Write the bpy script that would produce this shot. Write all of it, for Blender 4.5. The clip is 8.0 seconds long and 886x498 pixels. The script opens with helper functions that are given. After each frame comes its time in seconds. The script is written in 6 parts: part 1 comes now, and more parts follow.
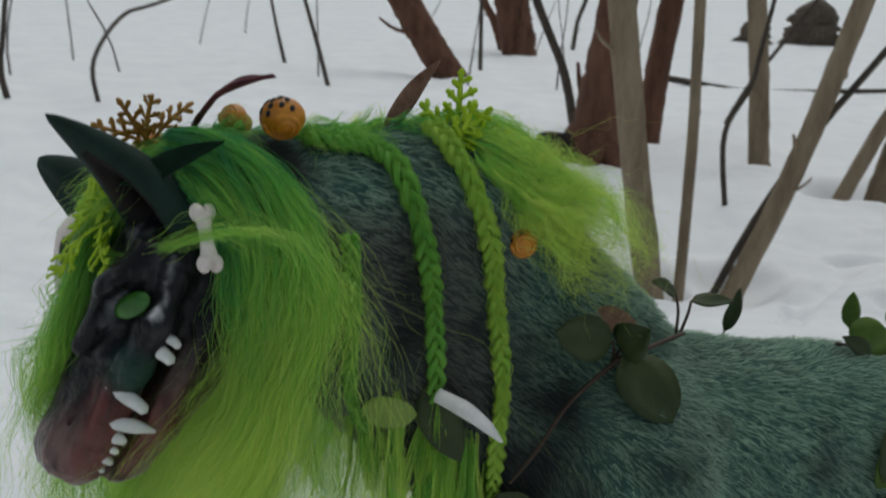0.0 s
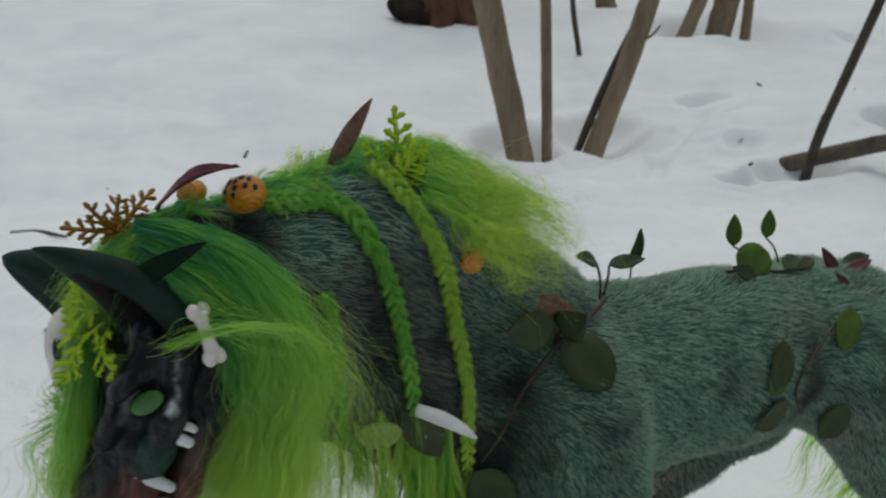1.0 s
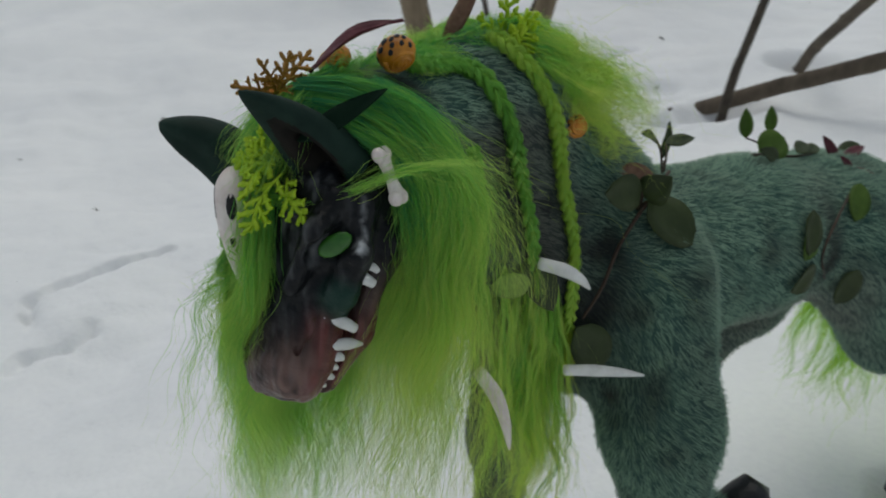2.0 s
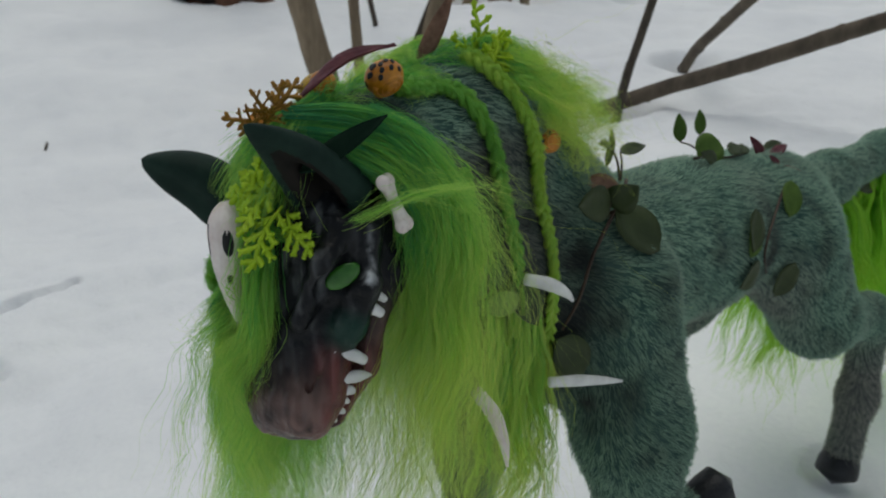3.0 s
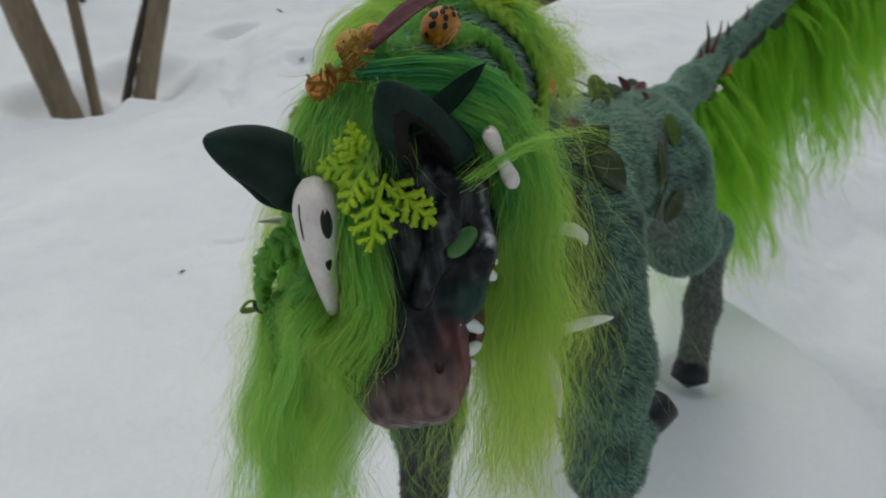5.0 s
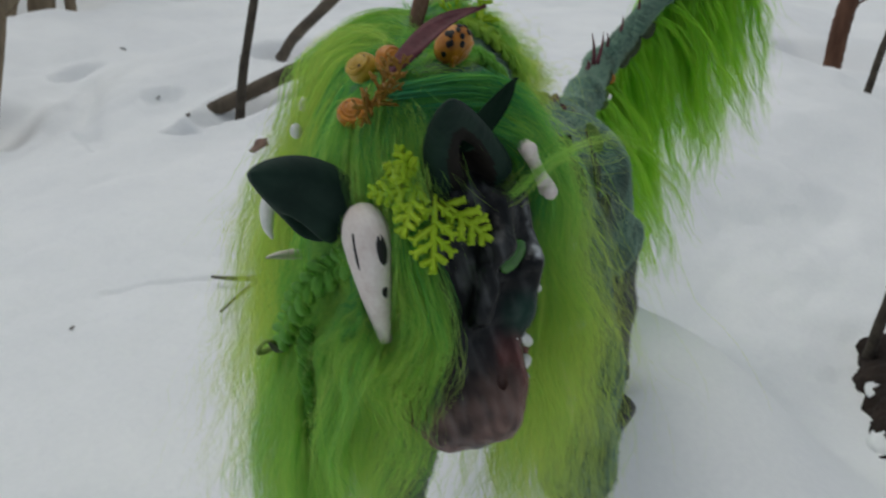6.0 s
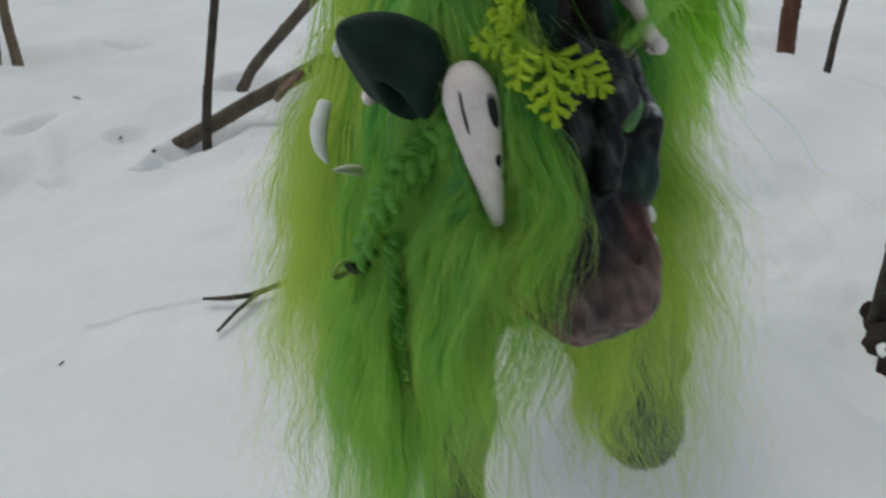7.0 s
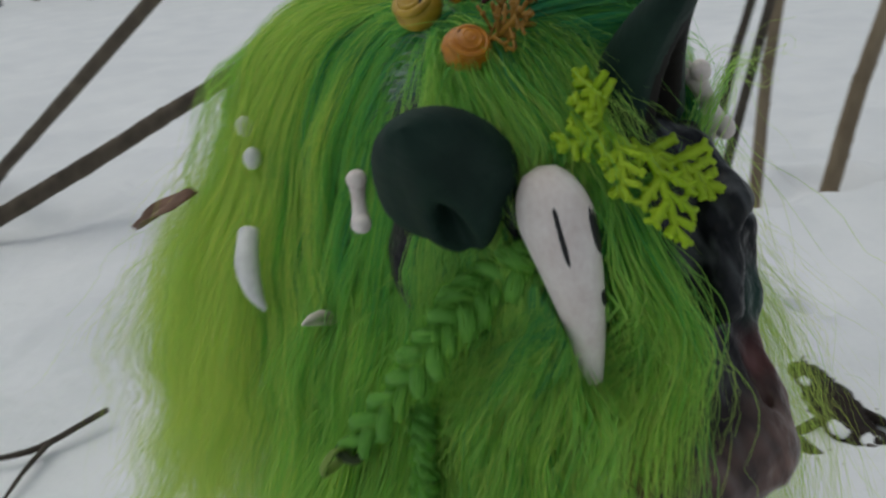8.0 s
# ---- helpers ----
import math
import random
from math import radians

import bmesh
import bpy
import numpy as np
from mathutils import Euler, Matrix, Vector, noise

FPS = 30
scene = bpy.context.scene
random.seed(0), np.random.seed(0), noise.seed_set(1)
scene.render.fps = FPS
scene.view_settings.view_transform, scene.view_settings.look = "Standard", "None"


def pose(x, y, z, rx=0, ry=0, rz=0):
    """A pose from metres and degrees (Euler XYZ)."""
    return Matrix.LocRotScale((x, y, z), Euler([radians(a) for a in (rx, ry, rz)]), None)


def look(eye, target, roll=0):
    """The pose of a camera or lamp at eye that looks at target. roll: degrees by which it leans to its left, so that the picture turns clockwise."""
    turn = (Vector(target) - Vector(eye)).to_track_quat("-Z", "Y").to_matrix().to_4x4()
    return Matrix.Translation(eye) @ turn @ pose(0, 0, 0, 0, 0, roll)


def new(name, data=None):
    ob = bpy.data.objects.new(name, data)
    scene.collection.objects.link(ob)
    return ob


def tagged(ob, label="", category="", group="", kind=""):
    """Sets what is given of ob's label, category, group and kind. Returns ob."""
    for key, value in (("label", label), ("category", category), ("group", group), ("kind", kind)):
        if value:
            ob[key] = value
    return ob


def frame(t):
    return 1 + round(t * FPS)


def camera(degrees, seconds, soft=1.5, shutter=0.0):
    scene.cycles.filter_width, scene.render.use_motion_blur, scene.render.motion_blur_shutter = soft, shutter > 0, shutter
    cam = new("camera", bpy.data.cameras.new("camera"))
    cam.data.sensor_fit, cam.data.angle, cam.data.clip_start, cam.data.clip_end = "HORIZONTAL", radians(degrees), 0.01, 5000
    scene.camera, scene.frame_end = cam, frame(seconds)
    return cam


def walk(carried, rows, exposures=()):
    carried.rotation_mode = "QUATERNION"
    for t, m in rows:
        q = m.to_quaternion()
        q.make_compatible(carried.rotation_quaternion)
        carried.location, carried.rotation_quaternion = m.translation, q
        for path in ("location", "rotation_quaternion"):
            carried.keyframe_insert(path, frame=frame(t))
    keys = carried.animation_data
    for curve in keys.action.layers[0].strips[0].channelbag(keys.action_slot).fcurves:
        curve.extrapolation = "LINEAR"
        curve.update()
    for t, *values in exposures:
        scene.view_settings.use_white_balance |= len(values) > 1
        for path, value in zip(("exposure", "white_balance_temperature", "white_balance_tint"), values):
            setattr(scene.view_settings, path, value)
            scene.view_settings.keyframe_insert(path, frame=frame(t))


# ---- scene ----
cam = camera(54.0, 8.0, soft=1.95, shutter=0.4)
cam.data.dof.use_dof, cam.data.dof.focus_distance, cam.data.dof.aperture_fstop = True, 0.37, 30
PATH = [
    (0, (0.033, 0.078, 0.592), (0.022, 1.994, 0.018), 3.0),
    (0.3, (0.0142, 0.0765, 0.6352), (0.0941, 1.9635, -0.0226), 3.28),
    (0.5, (-0.002, 0.062, 0.67), (0.152, 1.926, -0.039), 1.9),
    (0.8, (0.0009, 0.0733, 0.6856), (0.2240, 1.8769, -0.1493), 0.01),
    (1, (-0.009, 0.074, 0.679), (0.279, 1.849, -0.196), -1.2),
    (1.3, (-0.0614, 0.0697, 0.7081), (0.2237, 1.8419, -0.1740), -2.39),
    (1.5, (-0.092, 0.052, 0.7), (0.193, 1.819, -0.192), -3.1),
    (1.8, (-0.1168, 0.0466, 0.6607), (0.2799, 1.7793, -0.2560), -2.20),
    (2, (-0.132, 0.051, 0.643), (0.386, 1.744, -0.287), -0.6),
    (2.2, (-0.1486, 0.0558, 0.6431), (0.4355, 1.7247, -0.2916), 0.15),
    (3.3, (-0.1791, 0.0788, 0.6563), (0.6175, 1.6698, -0.2570), -0.50),
    (3.5, (-0.184, 0.082, 0.662), (0.636, 1.644, -0.281), -0.1),
    (4, (-0.212, 0.106, 0.651), (0.706, 1.604, -0.305), -1.0),
    (4.5, (-0.255, 0.133, 0.64), (0.793, 1.536, -0.325), -0.6),
    (4.7, (-0.2682, 0.1546, 0.6330), (0.8604, 1.4923, -0.3349), 0.18),
    (5.8, (-0.3381, 0.2160, 0.6323), (1.1223, 1.1972, -0.3187), 2.32),
    (6, (-0.338, 0.234, 0.628), (1.143, 1.219, -0.286), 1.1),
    (6.2, (-0.3394, 0.2399, 0.6266), (1.1454, 1.2412, -0.2638), 0.29),
    (6.5, (-0.357, 0.241, 0.618), (1.181, 1.169, -0.262), -1.3),
    (6.8, (-0.3591, 0.2686, 0.5640), (1.1977, 1.1841, -0.2952), -2.92),
    (7, (-0.356, 0.285, 0.561), (1.199, 1.217, -0.283), -3.2),
    (7.2, (-0.3517, 0.3110, 0.5709), (1.2464, 1.1974, -0.2416), -3.58),
    (7.5, (-0.346, 0.348, 0.574), (1.337, 1.116, -0.185), -4.3),
    (7.6, (-0.3384, 0.3648, 0.5653), (1.3850, 1.0609, -0.1731), -4.20),
    (7.8, (-0.3279, 0.3803, 0.5546), (1.4461, 0.9593, -0.1648), -3.04),
    (8, (-0.308, 0.395, 0.551), (1.513, 0.844, -0.145), -3.3),
]
walk(cam, [(t, look(eye, target, roll)) for t, eye, target, roll in PATH], exposures=[(0.0, -0.24, 6500, 2.5), (2.5, -0.26, 6500, 2.5), (4.5, -0.18, 6500, 2.5), (6.0, -0.23, 6500, 2.5), (7.3, -0.28, 6500, 2.5), (8.0, -0.36, 6500, 2.5)])

# world, light
world = bpy.data.worlds.new("overcast_sky")
scene.world = world
world.use_nodes = True
wn = world.node_tree
sky = wn.nodes.new("ShaderNodeTexSky")
sky.sky_type = "NISHITA"
sky.sun_disc = False
sky.sun_elevation = radians(69)
sky.sun_rotation = radians(12)
sky.air_density, sky.dust_density, sky.ozone_density = 0.7, 3.0, 0.6
cloud = wn.nodes.new("ShaderNodeHueSaturation")
cloud.inputs["Saturation"].default_value = 0.45
wn.links.new(sky.outputs["Color"], cloud.inputs["Color"])
wn.links.new(cloud.outputs["Color"], wn.nodes["Background"].inputs["Color"])
wn.nodes["Background"].inputs["Strength"].default_value = 0.130
sun_data = bpy.data.lights.new("sun", "SUN")
sun_data.energy, sun_data.angle, sun_data.color = 0.32, radians(70), (1.0, 0.97, 0.93)
sun = new("sun", sun_data)
sun.matrix_world = look((0.45, 2.0, 4.6), (0.1, 0.5, 0.3))


# ---- materials ----
def socket(m, kind, **values):
    n = m.node_tree.nodes.new(kind)
    for k, v in values.items():
        n.inputs[k.replace("_", " ")].default_value = v
    return n


def material(name, low, high, scale=40.0, rough=0.8, bump=0.2, fine=400.0, island=0.0, translucent=0.0, spec=0.3, stretch=(1, 1, 1), depth=0.002, sheen=0.0):
    """Two tones mixed by coarse and fine noise, with a fine relief."""
    m = bpy.data.materials.new(name)
    m.use_nodes = True
    t = m.node_tree
    b = t.nodes["Principled BSDF"]
    b.inputs["Roughness"].default_value = rough
    b.inputs["Specular IOR Level"].default_value = spec
    b.inputs["Sheen Weight"].default_value = sheen
    co = t.nodes.new("ShaderNodeTexCoord")
    mp = t.nodes.new("ShaderNodeMapping")
    mp.inputs["Scale"].default_value = stretch
    t.links.new(co.outputs["Object"], mp.inputs["Vector"])
    n1 = socket(m, "ShaderNodeTexNoise", Scale=scale, Detail=4.0)
    n2 = socket(m, "ShaderNodeTexNoise", Scale=fine, Detail=3.0)
    for n in (n1, n2):
        t.links.new(mp.outputs["Vector"], n.inputs["Vector"])
    add = t.nodes.new("ShaderNodeMath")
    add.operation = "MULTIPLY_ADD"
    add.inputs[1].default_value = 0.4
    t.links.new(n2.outputs["Fac"], add.inputs[0])
    t.links.new(n1.outputs["Fac"], add.inputs[2])
    last = add.outputs[0]
    if island:
        geo = t.nodes.new("ShaderNodeNewGeometry")
        a2 = t.nodes.new("ShaderNodeMath")
        a2.operation = "MULTIPLY_ADD"
        a2.inputs[1].default_value = island
        t.links.new(geo.outputs["Random Per Island"], a2.inputs[0])
        t.links.new(last, a2.inputs[2])
        last = a2.outputs[0]
    ramp = t.nodes.new("ShaderNodeValToRGB")
    ramp.color_ramp.elements[0].position = 0.45
    ramp.color_ramp.elements[1].position = 0.95 + island * 0.8
    ramp.color_ramp.elements[0].color = (*low, 1)
    ramp.color_ramp.elements[1].color = (*high, 1)
    t.links.new(last, ramp.inputs["Fac"])
    t.links.new(ramp.outputs["Color"], b.inputs["Base Color"])
    if bump:
        bp = socket(m, "ShaderNodeBump", Strength=bump, Distance=depth)
        t.links.new(n2.outputs["Fac"], bp.inputs["Height"])
        t.links.new(bp.outputs["Normal"], b.inputs["Normal"])
    if translucent:
        tr = t.nodes.new("ShaderNodeBsdfTranslucent")
        mix = t.nodes.new("ShaderNodeMixShader")
        mix.inputs[0].default_value = translucent
        t.links.new(ramp.outputs["Color"], tr.inputs["Color"])
        t.links.new(b.outputs[0], mix.inputs[1])
        t.links.new(tr.outputs[0], mix.inputs[2])
        t.links.new(mix.outputs[0], t.nodes["Material Output"].inputs["Surface"])
    return m, ramp


def blend_by(m, ramp, attribute, colour, into=None):
    """Mixes a painted colour over the ramp where the mesh's attribute says so."""
    t = m.node_tree
    at = t.nodes.new("ShaderNodeAttribute")
    at.attribute_name = attribute
    mix = t.nodes.new("ShaderNodeMix")
    mix.data_type = "RGBA"
    src = into or ramp.outputs["Color"]
    t.links.new(at.outputs["Fac"], mix.inputs[0])
    t.links.new(src, mix.inputs[6])
    mix.inputs[7].default_value = (*colour, 1)
    t.links.new(mix.outputs[2], t.nodes["Principled BSDF"].inputs["Base Color"])
    return mix.outputs[2]


M_SNOW, _ = material("snow", (0.80, 0.815, 0.84), (0.90, 0.91, 0.92), scale=3.0, rough=0.7, bump=0.35, fine=120, spec=0.2, depth=0.004)
M_FUR, fur_ramp = material("plush_fur", (0.072, 0.155, 0.116), (0.245, 0.380, 0.272), scale=45, rough=0.9, bump=0, island=0.35, sheen=0.1)
# plush under the fur blades, darker, so gaps between blades look dark
M_UNDER, under_ramp = material("plush_under_blades", (0.030, 0.078, 0.062), (0.065, 0.130, 0.105), scale=60, rough=0.95, bump=0.3, fine=500)
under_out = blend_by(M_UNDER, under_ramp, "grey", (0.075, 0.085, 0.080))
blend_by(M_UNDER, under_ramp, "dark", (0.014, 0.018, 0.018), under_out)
fur_out = blend_by(M_FUR, fur_ramp, "grey", (0.235, 0.240, 0.200))
blend_by(M_FUR, fur_ramp, "dark", (0.028, 0.035, 0.028), fur_out)
M_HEAD, head_ramp = material("painted_clay", (0.003, 0.004, 0.0045), (0.012, 0.013, 0.015), scale=60, rough=0.34, bump=0.5, fine=200, spec=0.20, depth=0.003)
c1 = blend_by(M_HEAD, head_ramp, "snout", (0.205, 0.128, 0.108))
c1 = blend_by(M_HEAD, head_ramp, "flesh", (0.150, 0.042, 0.036), c1)
c2 = blend_by(M_HEAD, head_ramp, "mark", (0.50, 0.52, 0.53), c1)
blend_by(M_HEAD, head_ramp, "green", (0.012, 0.045, 0.032), c2)
M_EARIN, _ = material("inner_ear_paint", (0.009, 0.010, 0.009), (0.024, 0.020, 0.017), scale=50, rough=0.75, bump=0.35, fine=160, spec=0.08)
M_EAR, _ = material("ear_paint", (0.007, 0.018, 0.014), (0.017, 0.038, 0.028), scale=50, rough=0.65, bump=0.35, fine=160, spec=0.12)
M_EYE, _ = material("green_eye", (0.022, 0.10, 0.010), (0.050, 0.18, 0.02), scale=90, rough=0.25, bump=0.0, spec=0.5)
M_TOOTH, _ = material("white_clay", (0.62, 0.62, 0.60), (0.80, 0.80, 0.78), scale=120, rough=0.4, bump=0.1)
M_BONE, _ = material("bone_clay", (0.62, 0.52, 0.48), (0.84, 0.78, 0.74), scale=70, rough=0.5, bump=0.15, fine=600)
M_HOOF, _ = material("black_hoof", (0.008, 0.009, 0.010), (0.025, 0.027, 0.03), scale=80, rough=0.35, bump=0.3)
M_INK, _ = material("black_paint", (0.008, 0.008, 0.008), (0.02, 0.02, 0.02), rough=0.5, bump=0)


def hair_material(name, stops, translucent=0.5):
    """Dyed hair: the tone of each strand picks its colour between the stops."""
    m, ramp = material(name, (0, 0, 0), (1, 1, 1), scale=30, rough=0.5, bump=0, spec=0.25, translucent=translucent)
    t = m.node_tree
    at = t.nodes.new("ShaderNodeAttribute")
    at.attribute_name = "tone"
    sub = t.nodes.new("ShaderNodeMath")
    sub.operation = "MULTIPLY_ADD"
    sub.inputs[1].default_value = 0.35
    t.links.new(ramp.inputs["Fac"].links[0].from_socket, sub.inputs[0])
    add = t.nodes.new("ShaderNodeMath")
    add.operation = "ADD"
    add.inputs[1].default_value = -0.245
    t.links.new(at.outputs["Fac"], sub.inputs[2])
    t.links.new(sub.outputs[0], add.inputs[0])
    t.links.new(add.outputs[0], ramp.inputs["Fac"])
    e = ramp.color_ramp.elements
    e[0].position, e[1].position = stops[0][0], stops[-1][0]
    e[0].color, e[1].color = (*stops[0][1], 1), (*stops[-1][1], 1)
    for p, c in stops[1:-1]:
        x = e.new(p)
        x.color = (*c, 1)
    return m


M_HAIR = hair_material("dyed_hair", [(0.0, (0.06, 0.30, 0.14)), (0.22, (0.17, 0.52, 0.12)), (0.45, (0.36, 0.67, 0.13)), (0.7, (0.58, 0.78, 0.17)), (1.0, (0.74, 0.82, 0.18))])
M_BRAID = hair_material("braid_dye", [(0.0, (0.06, 0.24, 0.045)), (0.35, (0.21, 0.50, 0.075)), (0.65, (0.44, 0.64, 0.085)), (1.0, (0.66, 0.74, 0.10))], translucent=0.3)
M_TAIL = hair_material("tail_hair_dye", [(0.0, (0.17, 0.46, 0.05)), (0.5, (0.44, 0.78, 0.08)), (1.0, (0.64, 0.85, 0.10))])
M_DARKLEAF, _ = material("dark_fabric_leaf", (0.004, 0.014, 0.008), (0.010, 0.028, 0.015), scale=60, rough=0.8, bump=0.2, spec=0.1)
M_FERN, _ = material("lime_plastic_fern", (0.38, 0.60, 0.016), (0.62, 0.80, 0.06), scale=60, rough=0.45, bump=0.1, translucent=0.3)
M_RUSTFERN, _ = material("rust_plastic_fern", (0.20, 0.10, 0.012), (0.40, 0.21, 0.03), scale=60, rough=0.5, bump=0.1)
M_LEAF, _ = material("dark_leaf", (0.022, 0.036, 0.012), (0.050, 0.072, 0.024), scale=40, rough=0.5, bump=0.2, fine=200, island=0.3, translucent=0.15)
M_LEAFLIGHT, _ = material("fresh_leaf", (0.085, 0.16, 0.028), (0.16, 0.27, 0.05), scale=40, rough=0.5, bump=0.2, fine=200, translucent=0.45)
M_PALELEAF, _ = material("pale_green_leaf", (0.17, 0.27, 0.05), (0.30, 0.42, 0.10), scale=40, rough=0.5, bump=0.2, fine=200, translucent=0.25)
M_STEM, _ = material("vine_stem", (0.035, 0.022, 0.014), (0.07, 0.045, 0.03), scale=60, rough=0.6)
M_WINE, _ = material("wine_red_leaf", (0.075, 0.018, 0.028), (0.16, 0.045, 0.055), scale=50, rough=0.5, bump=0.2, translucent=0.1)
M_BROWNLEAF, _ = material("brown_leaf", (0.12, 0.06, 0.035), (0.26, 0.15, 0.10), scale=50, rough=0.6, bump=0.2)
M_YELLOWSHELL, _ = material("yellow_shell", (0.30, 0.16, 0.010), (0.56, 0.38, 0.04), scale=90, rough=0.4, bump=0.2, spec=0.4)
M_SHELL, _ = material("orange_shell", (0.36, 0.11, 0.006), (0.64, 0.27, 0.02), scale=90, rough=0.35, bump=0.15, spec=0.5)
M_BARK, _ = material("tan_bark", (0.145, 0.108, 0.07), (0.31, 0.245, 0.165), scale=14, rough=0.85, bump=0.5, fine=90, stretch=(1, 1, 0.25), depth=0.006)
M_BARKRED, _ = material("red_brown_bark", (0.070, 0.030, 0.018), (0.17, 0.085, 0.052), scale=14, rough=0.85, bump=0.6, fine=70, stretch=(1, 1, 0.25), depth=0.01)
M_BRANCH, _ = material("grey_brown_branch", (0.060, 0.048, 0.036), (0.150, 0.120, 0.088), scale=18, rough=0.85, bump=0.5, fine=90, stretch=(1, 1, 0.4), depth=0.006)
M_TWIG, _ = material("dark_twig", (0.035, 0.028, 0.022), (0.095, 0.078, 0.06), scale=30, rough=0.85, bump=0.4, fine=120)
M_EARTH, _ = material("dark_earth", (0.010, 0.008, 0.007), (0.045, 0.032, 0.026), scale=20, rough=0.95, bump=0.8, fine=120, depth=0.01)


# ---- mesh tools ----
def mesh_of(name, verts, polys, mats, index=None, smooth=True, attributes=None):
    """A mesh from an array of vertices and a list of arrays of faces (all quads or all triangles each)."""
    verts = np.asarray(verts, dtype=np.float32)
    me = bpy.data.meshes.new(name)
    me.vertices.add(len(verts))
    me.vertices.foreach_set("co", verts.ravel())
    polys = [np.asarray(p, dtype=np.int32) for p in polys if len(p)]
    loops = np.concatenate([p.ravel() for p in polys])
    sizes = np.concatenate([np.full(len(p), p.shape[1], dtype=np.int32) for p in polys])
    starts = np.concatenate([[0], np.cumsum(sizes)[:-1]]).astype(np.int32)
    me.loops.add(len(loops))
    me.loops.foreach_set("vertex_index", loops)
    me.polygons.add(len(sizes))
    me.polygons.foreach_set("loop_start", starts)
    me.polygons.foreach_set("use_smooth", np.full(len(sizes), smooth))
    for m in mats:
        me.materials.append(m)
    if index is not None:
        me.polygons.foreach_set("material_index", np.asarray(index, dtype=np.int32))
    for key, values in (attributes or {}).items():
        a = me.attributes.new(key, "FLOAT", "POINT")
        a.data.foreach_set("value", np.asarray(values, dtype=np.float32))
    me.update(calc_edges=True)
    me.validate()
    return me


class Build:
    """Gathers shells into one mesh."""

    def __init__(self):
        self.v, self.q, self.t, self.n = [], [], [], 0

    def add(self, verts, faces):
        verts = np.asarray(verts, dtype=float)
        for f in faces:
            (self.q if len(f) == 4 else self.t).append([i + self.n for i in f])
        self.v.append(verts)
        self.n += len(verts)
        return self

    def mesh(self, name, m, smooth=True):
        return mesh_of(name, np.concatenate(self.v), [self.q, self.t], [m], smooth=smooth)


def part(name, build, m, parent=None, label="", smooth=True):
    ob = new(name, build.mesh(name, m, smooth))
    if parent is not None:
        ob.parent = parent
    return tagged(ob, label) if label else ob


def thing(name, at, label, category, group="", kind=""):
    ob = new(name)
    ob.location = at
    ob.empty_display_size = 0.01
    bpy.context.view_layer.update()
    return tagged(ob, label, category, group, kind)


def unit(v):
    v = np.asarray(v, dtype=float)
    return v / np.maximum(np.linalg.norm(v, axis=-1, keepdims=True), 1e-9)


def spline(points, n):
    """Catmull-Rom through the points."""
    p = np.asarray(points, dtype=float)
    if len(p) == 2:
        return p[0] + (p[1] - p[0]) * np.linspace(0, 1, n)[:, None]
    p = np.vstack([2 * p[0] - p[1], p, 2 * p[-1] - p[-2]])
    out = []
    for u in np.linspace(0, len(p) - 3 - 1e-6, n):
        i = int(u)
        t = u - i
        a, b, c, d = p[i:i + 4]
        out.append(0.5 * (2 * b + (c - a) * t + (2 * a - 5 * b + 4 * c - d) * t * t + (3 * b - a - 3 * c + d) * t ** 3))
    return np.array(out)


def frames(line):
    """Tangent, side and normal along a line, without sudden twists."""
    t = unit(np.gradient(line, axis=0))
    side = np.cross(t[0], (0.31, 0.2, 0.93) if abs(t[0][2]) < 0.9 else (1, 0.1, 0))
    s = []
    for a in t:
        side = unit(side - a * (side @ a))
        s.append(side)
    s = np.array(s)
    return t, s, np.cross(t, s)


def tube(build, points, radii, sides=8, n=16, rough=0.0, flat=1.0, rng=None):
    line = spline(points, n)
    r = np.interp(np.linspace(0, 1, n), np.linspace(0, 1, len(radii)), radii)
    t, s, u = frames(line)
    a = np.arange(sides) * 2 * math.pi / sides
    wob = np.ones((n, sides))
    if rough:
        wob += (rng or np.random).normal(0, rough, (n, sides))
    ring = line[:, None] + (s[:, None] * np.cos(a)[None, :, None] + flat * u[:, None] * np.sin(a)[None, :, None]) * (r[:, None] * wob)[..., None]
    v = np.vstack([ring.reshape(-1, 3), line[:1] - t[:1] * r[0] * 0.3, line[-1:] + t[-1:] * r[-1] * 0.6])
    f = []
    for i in range(n - 1):
        for j in range(sides):
            k = (j + 1) % sides
            f.append((i * sides + j, i * sides + k, (i + 1) * sides + k, (i + 1) * sides + j))
    e = n * sides
    for j in range(sides):
        k = (j + 1) % sides
        f.append((k, j, e))
        f.append(((n - 1) * sides + j, (n - 1) * sides + k, e + 1))
    return build.add(v, f)


def ball(build, centre, axes, rings=8, sides=12):
    """An ellipsoid; axes: three half-axes as vectors."""
    c = np.asarray(centre, dtype=float)
    A = np.asarray(axes, dtype=float)
    v, f = [c + A[2]], []
    for i in range(1, rings):
        p = math.pi * i / rings
        for j in range(sides):
            a = 2 * math.pi * j / sides
            v.append(c + A[0] * math.sin(p) * math.cos(a) + A[1] * math.sin(p) * math.sin(a) + A[2] * math.cos(p))
    v.append(c - A[2])
    for j in range(sides):
        k = (j + 1) % sides
        f.append((0, 1 + j, 1 + k))
        f.append((len(v) - 1, 1 + (rings - 2) * sides + k, 1 + (rings - 2) * sides + j))
        for i in range(rings - 2):
            f.append((1 + i * sides + j, 1 + (i + 1) * sides + j, 1 + (i + 1) * sides + k, 1 + i * sides + k))
    return build.add(v, f)


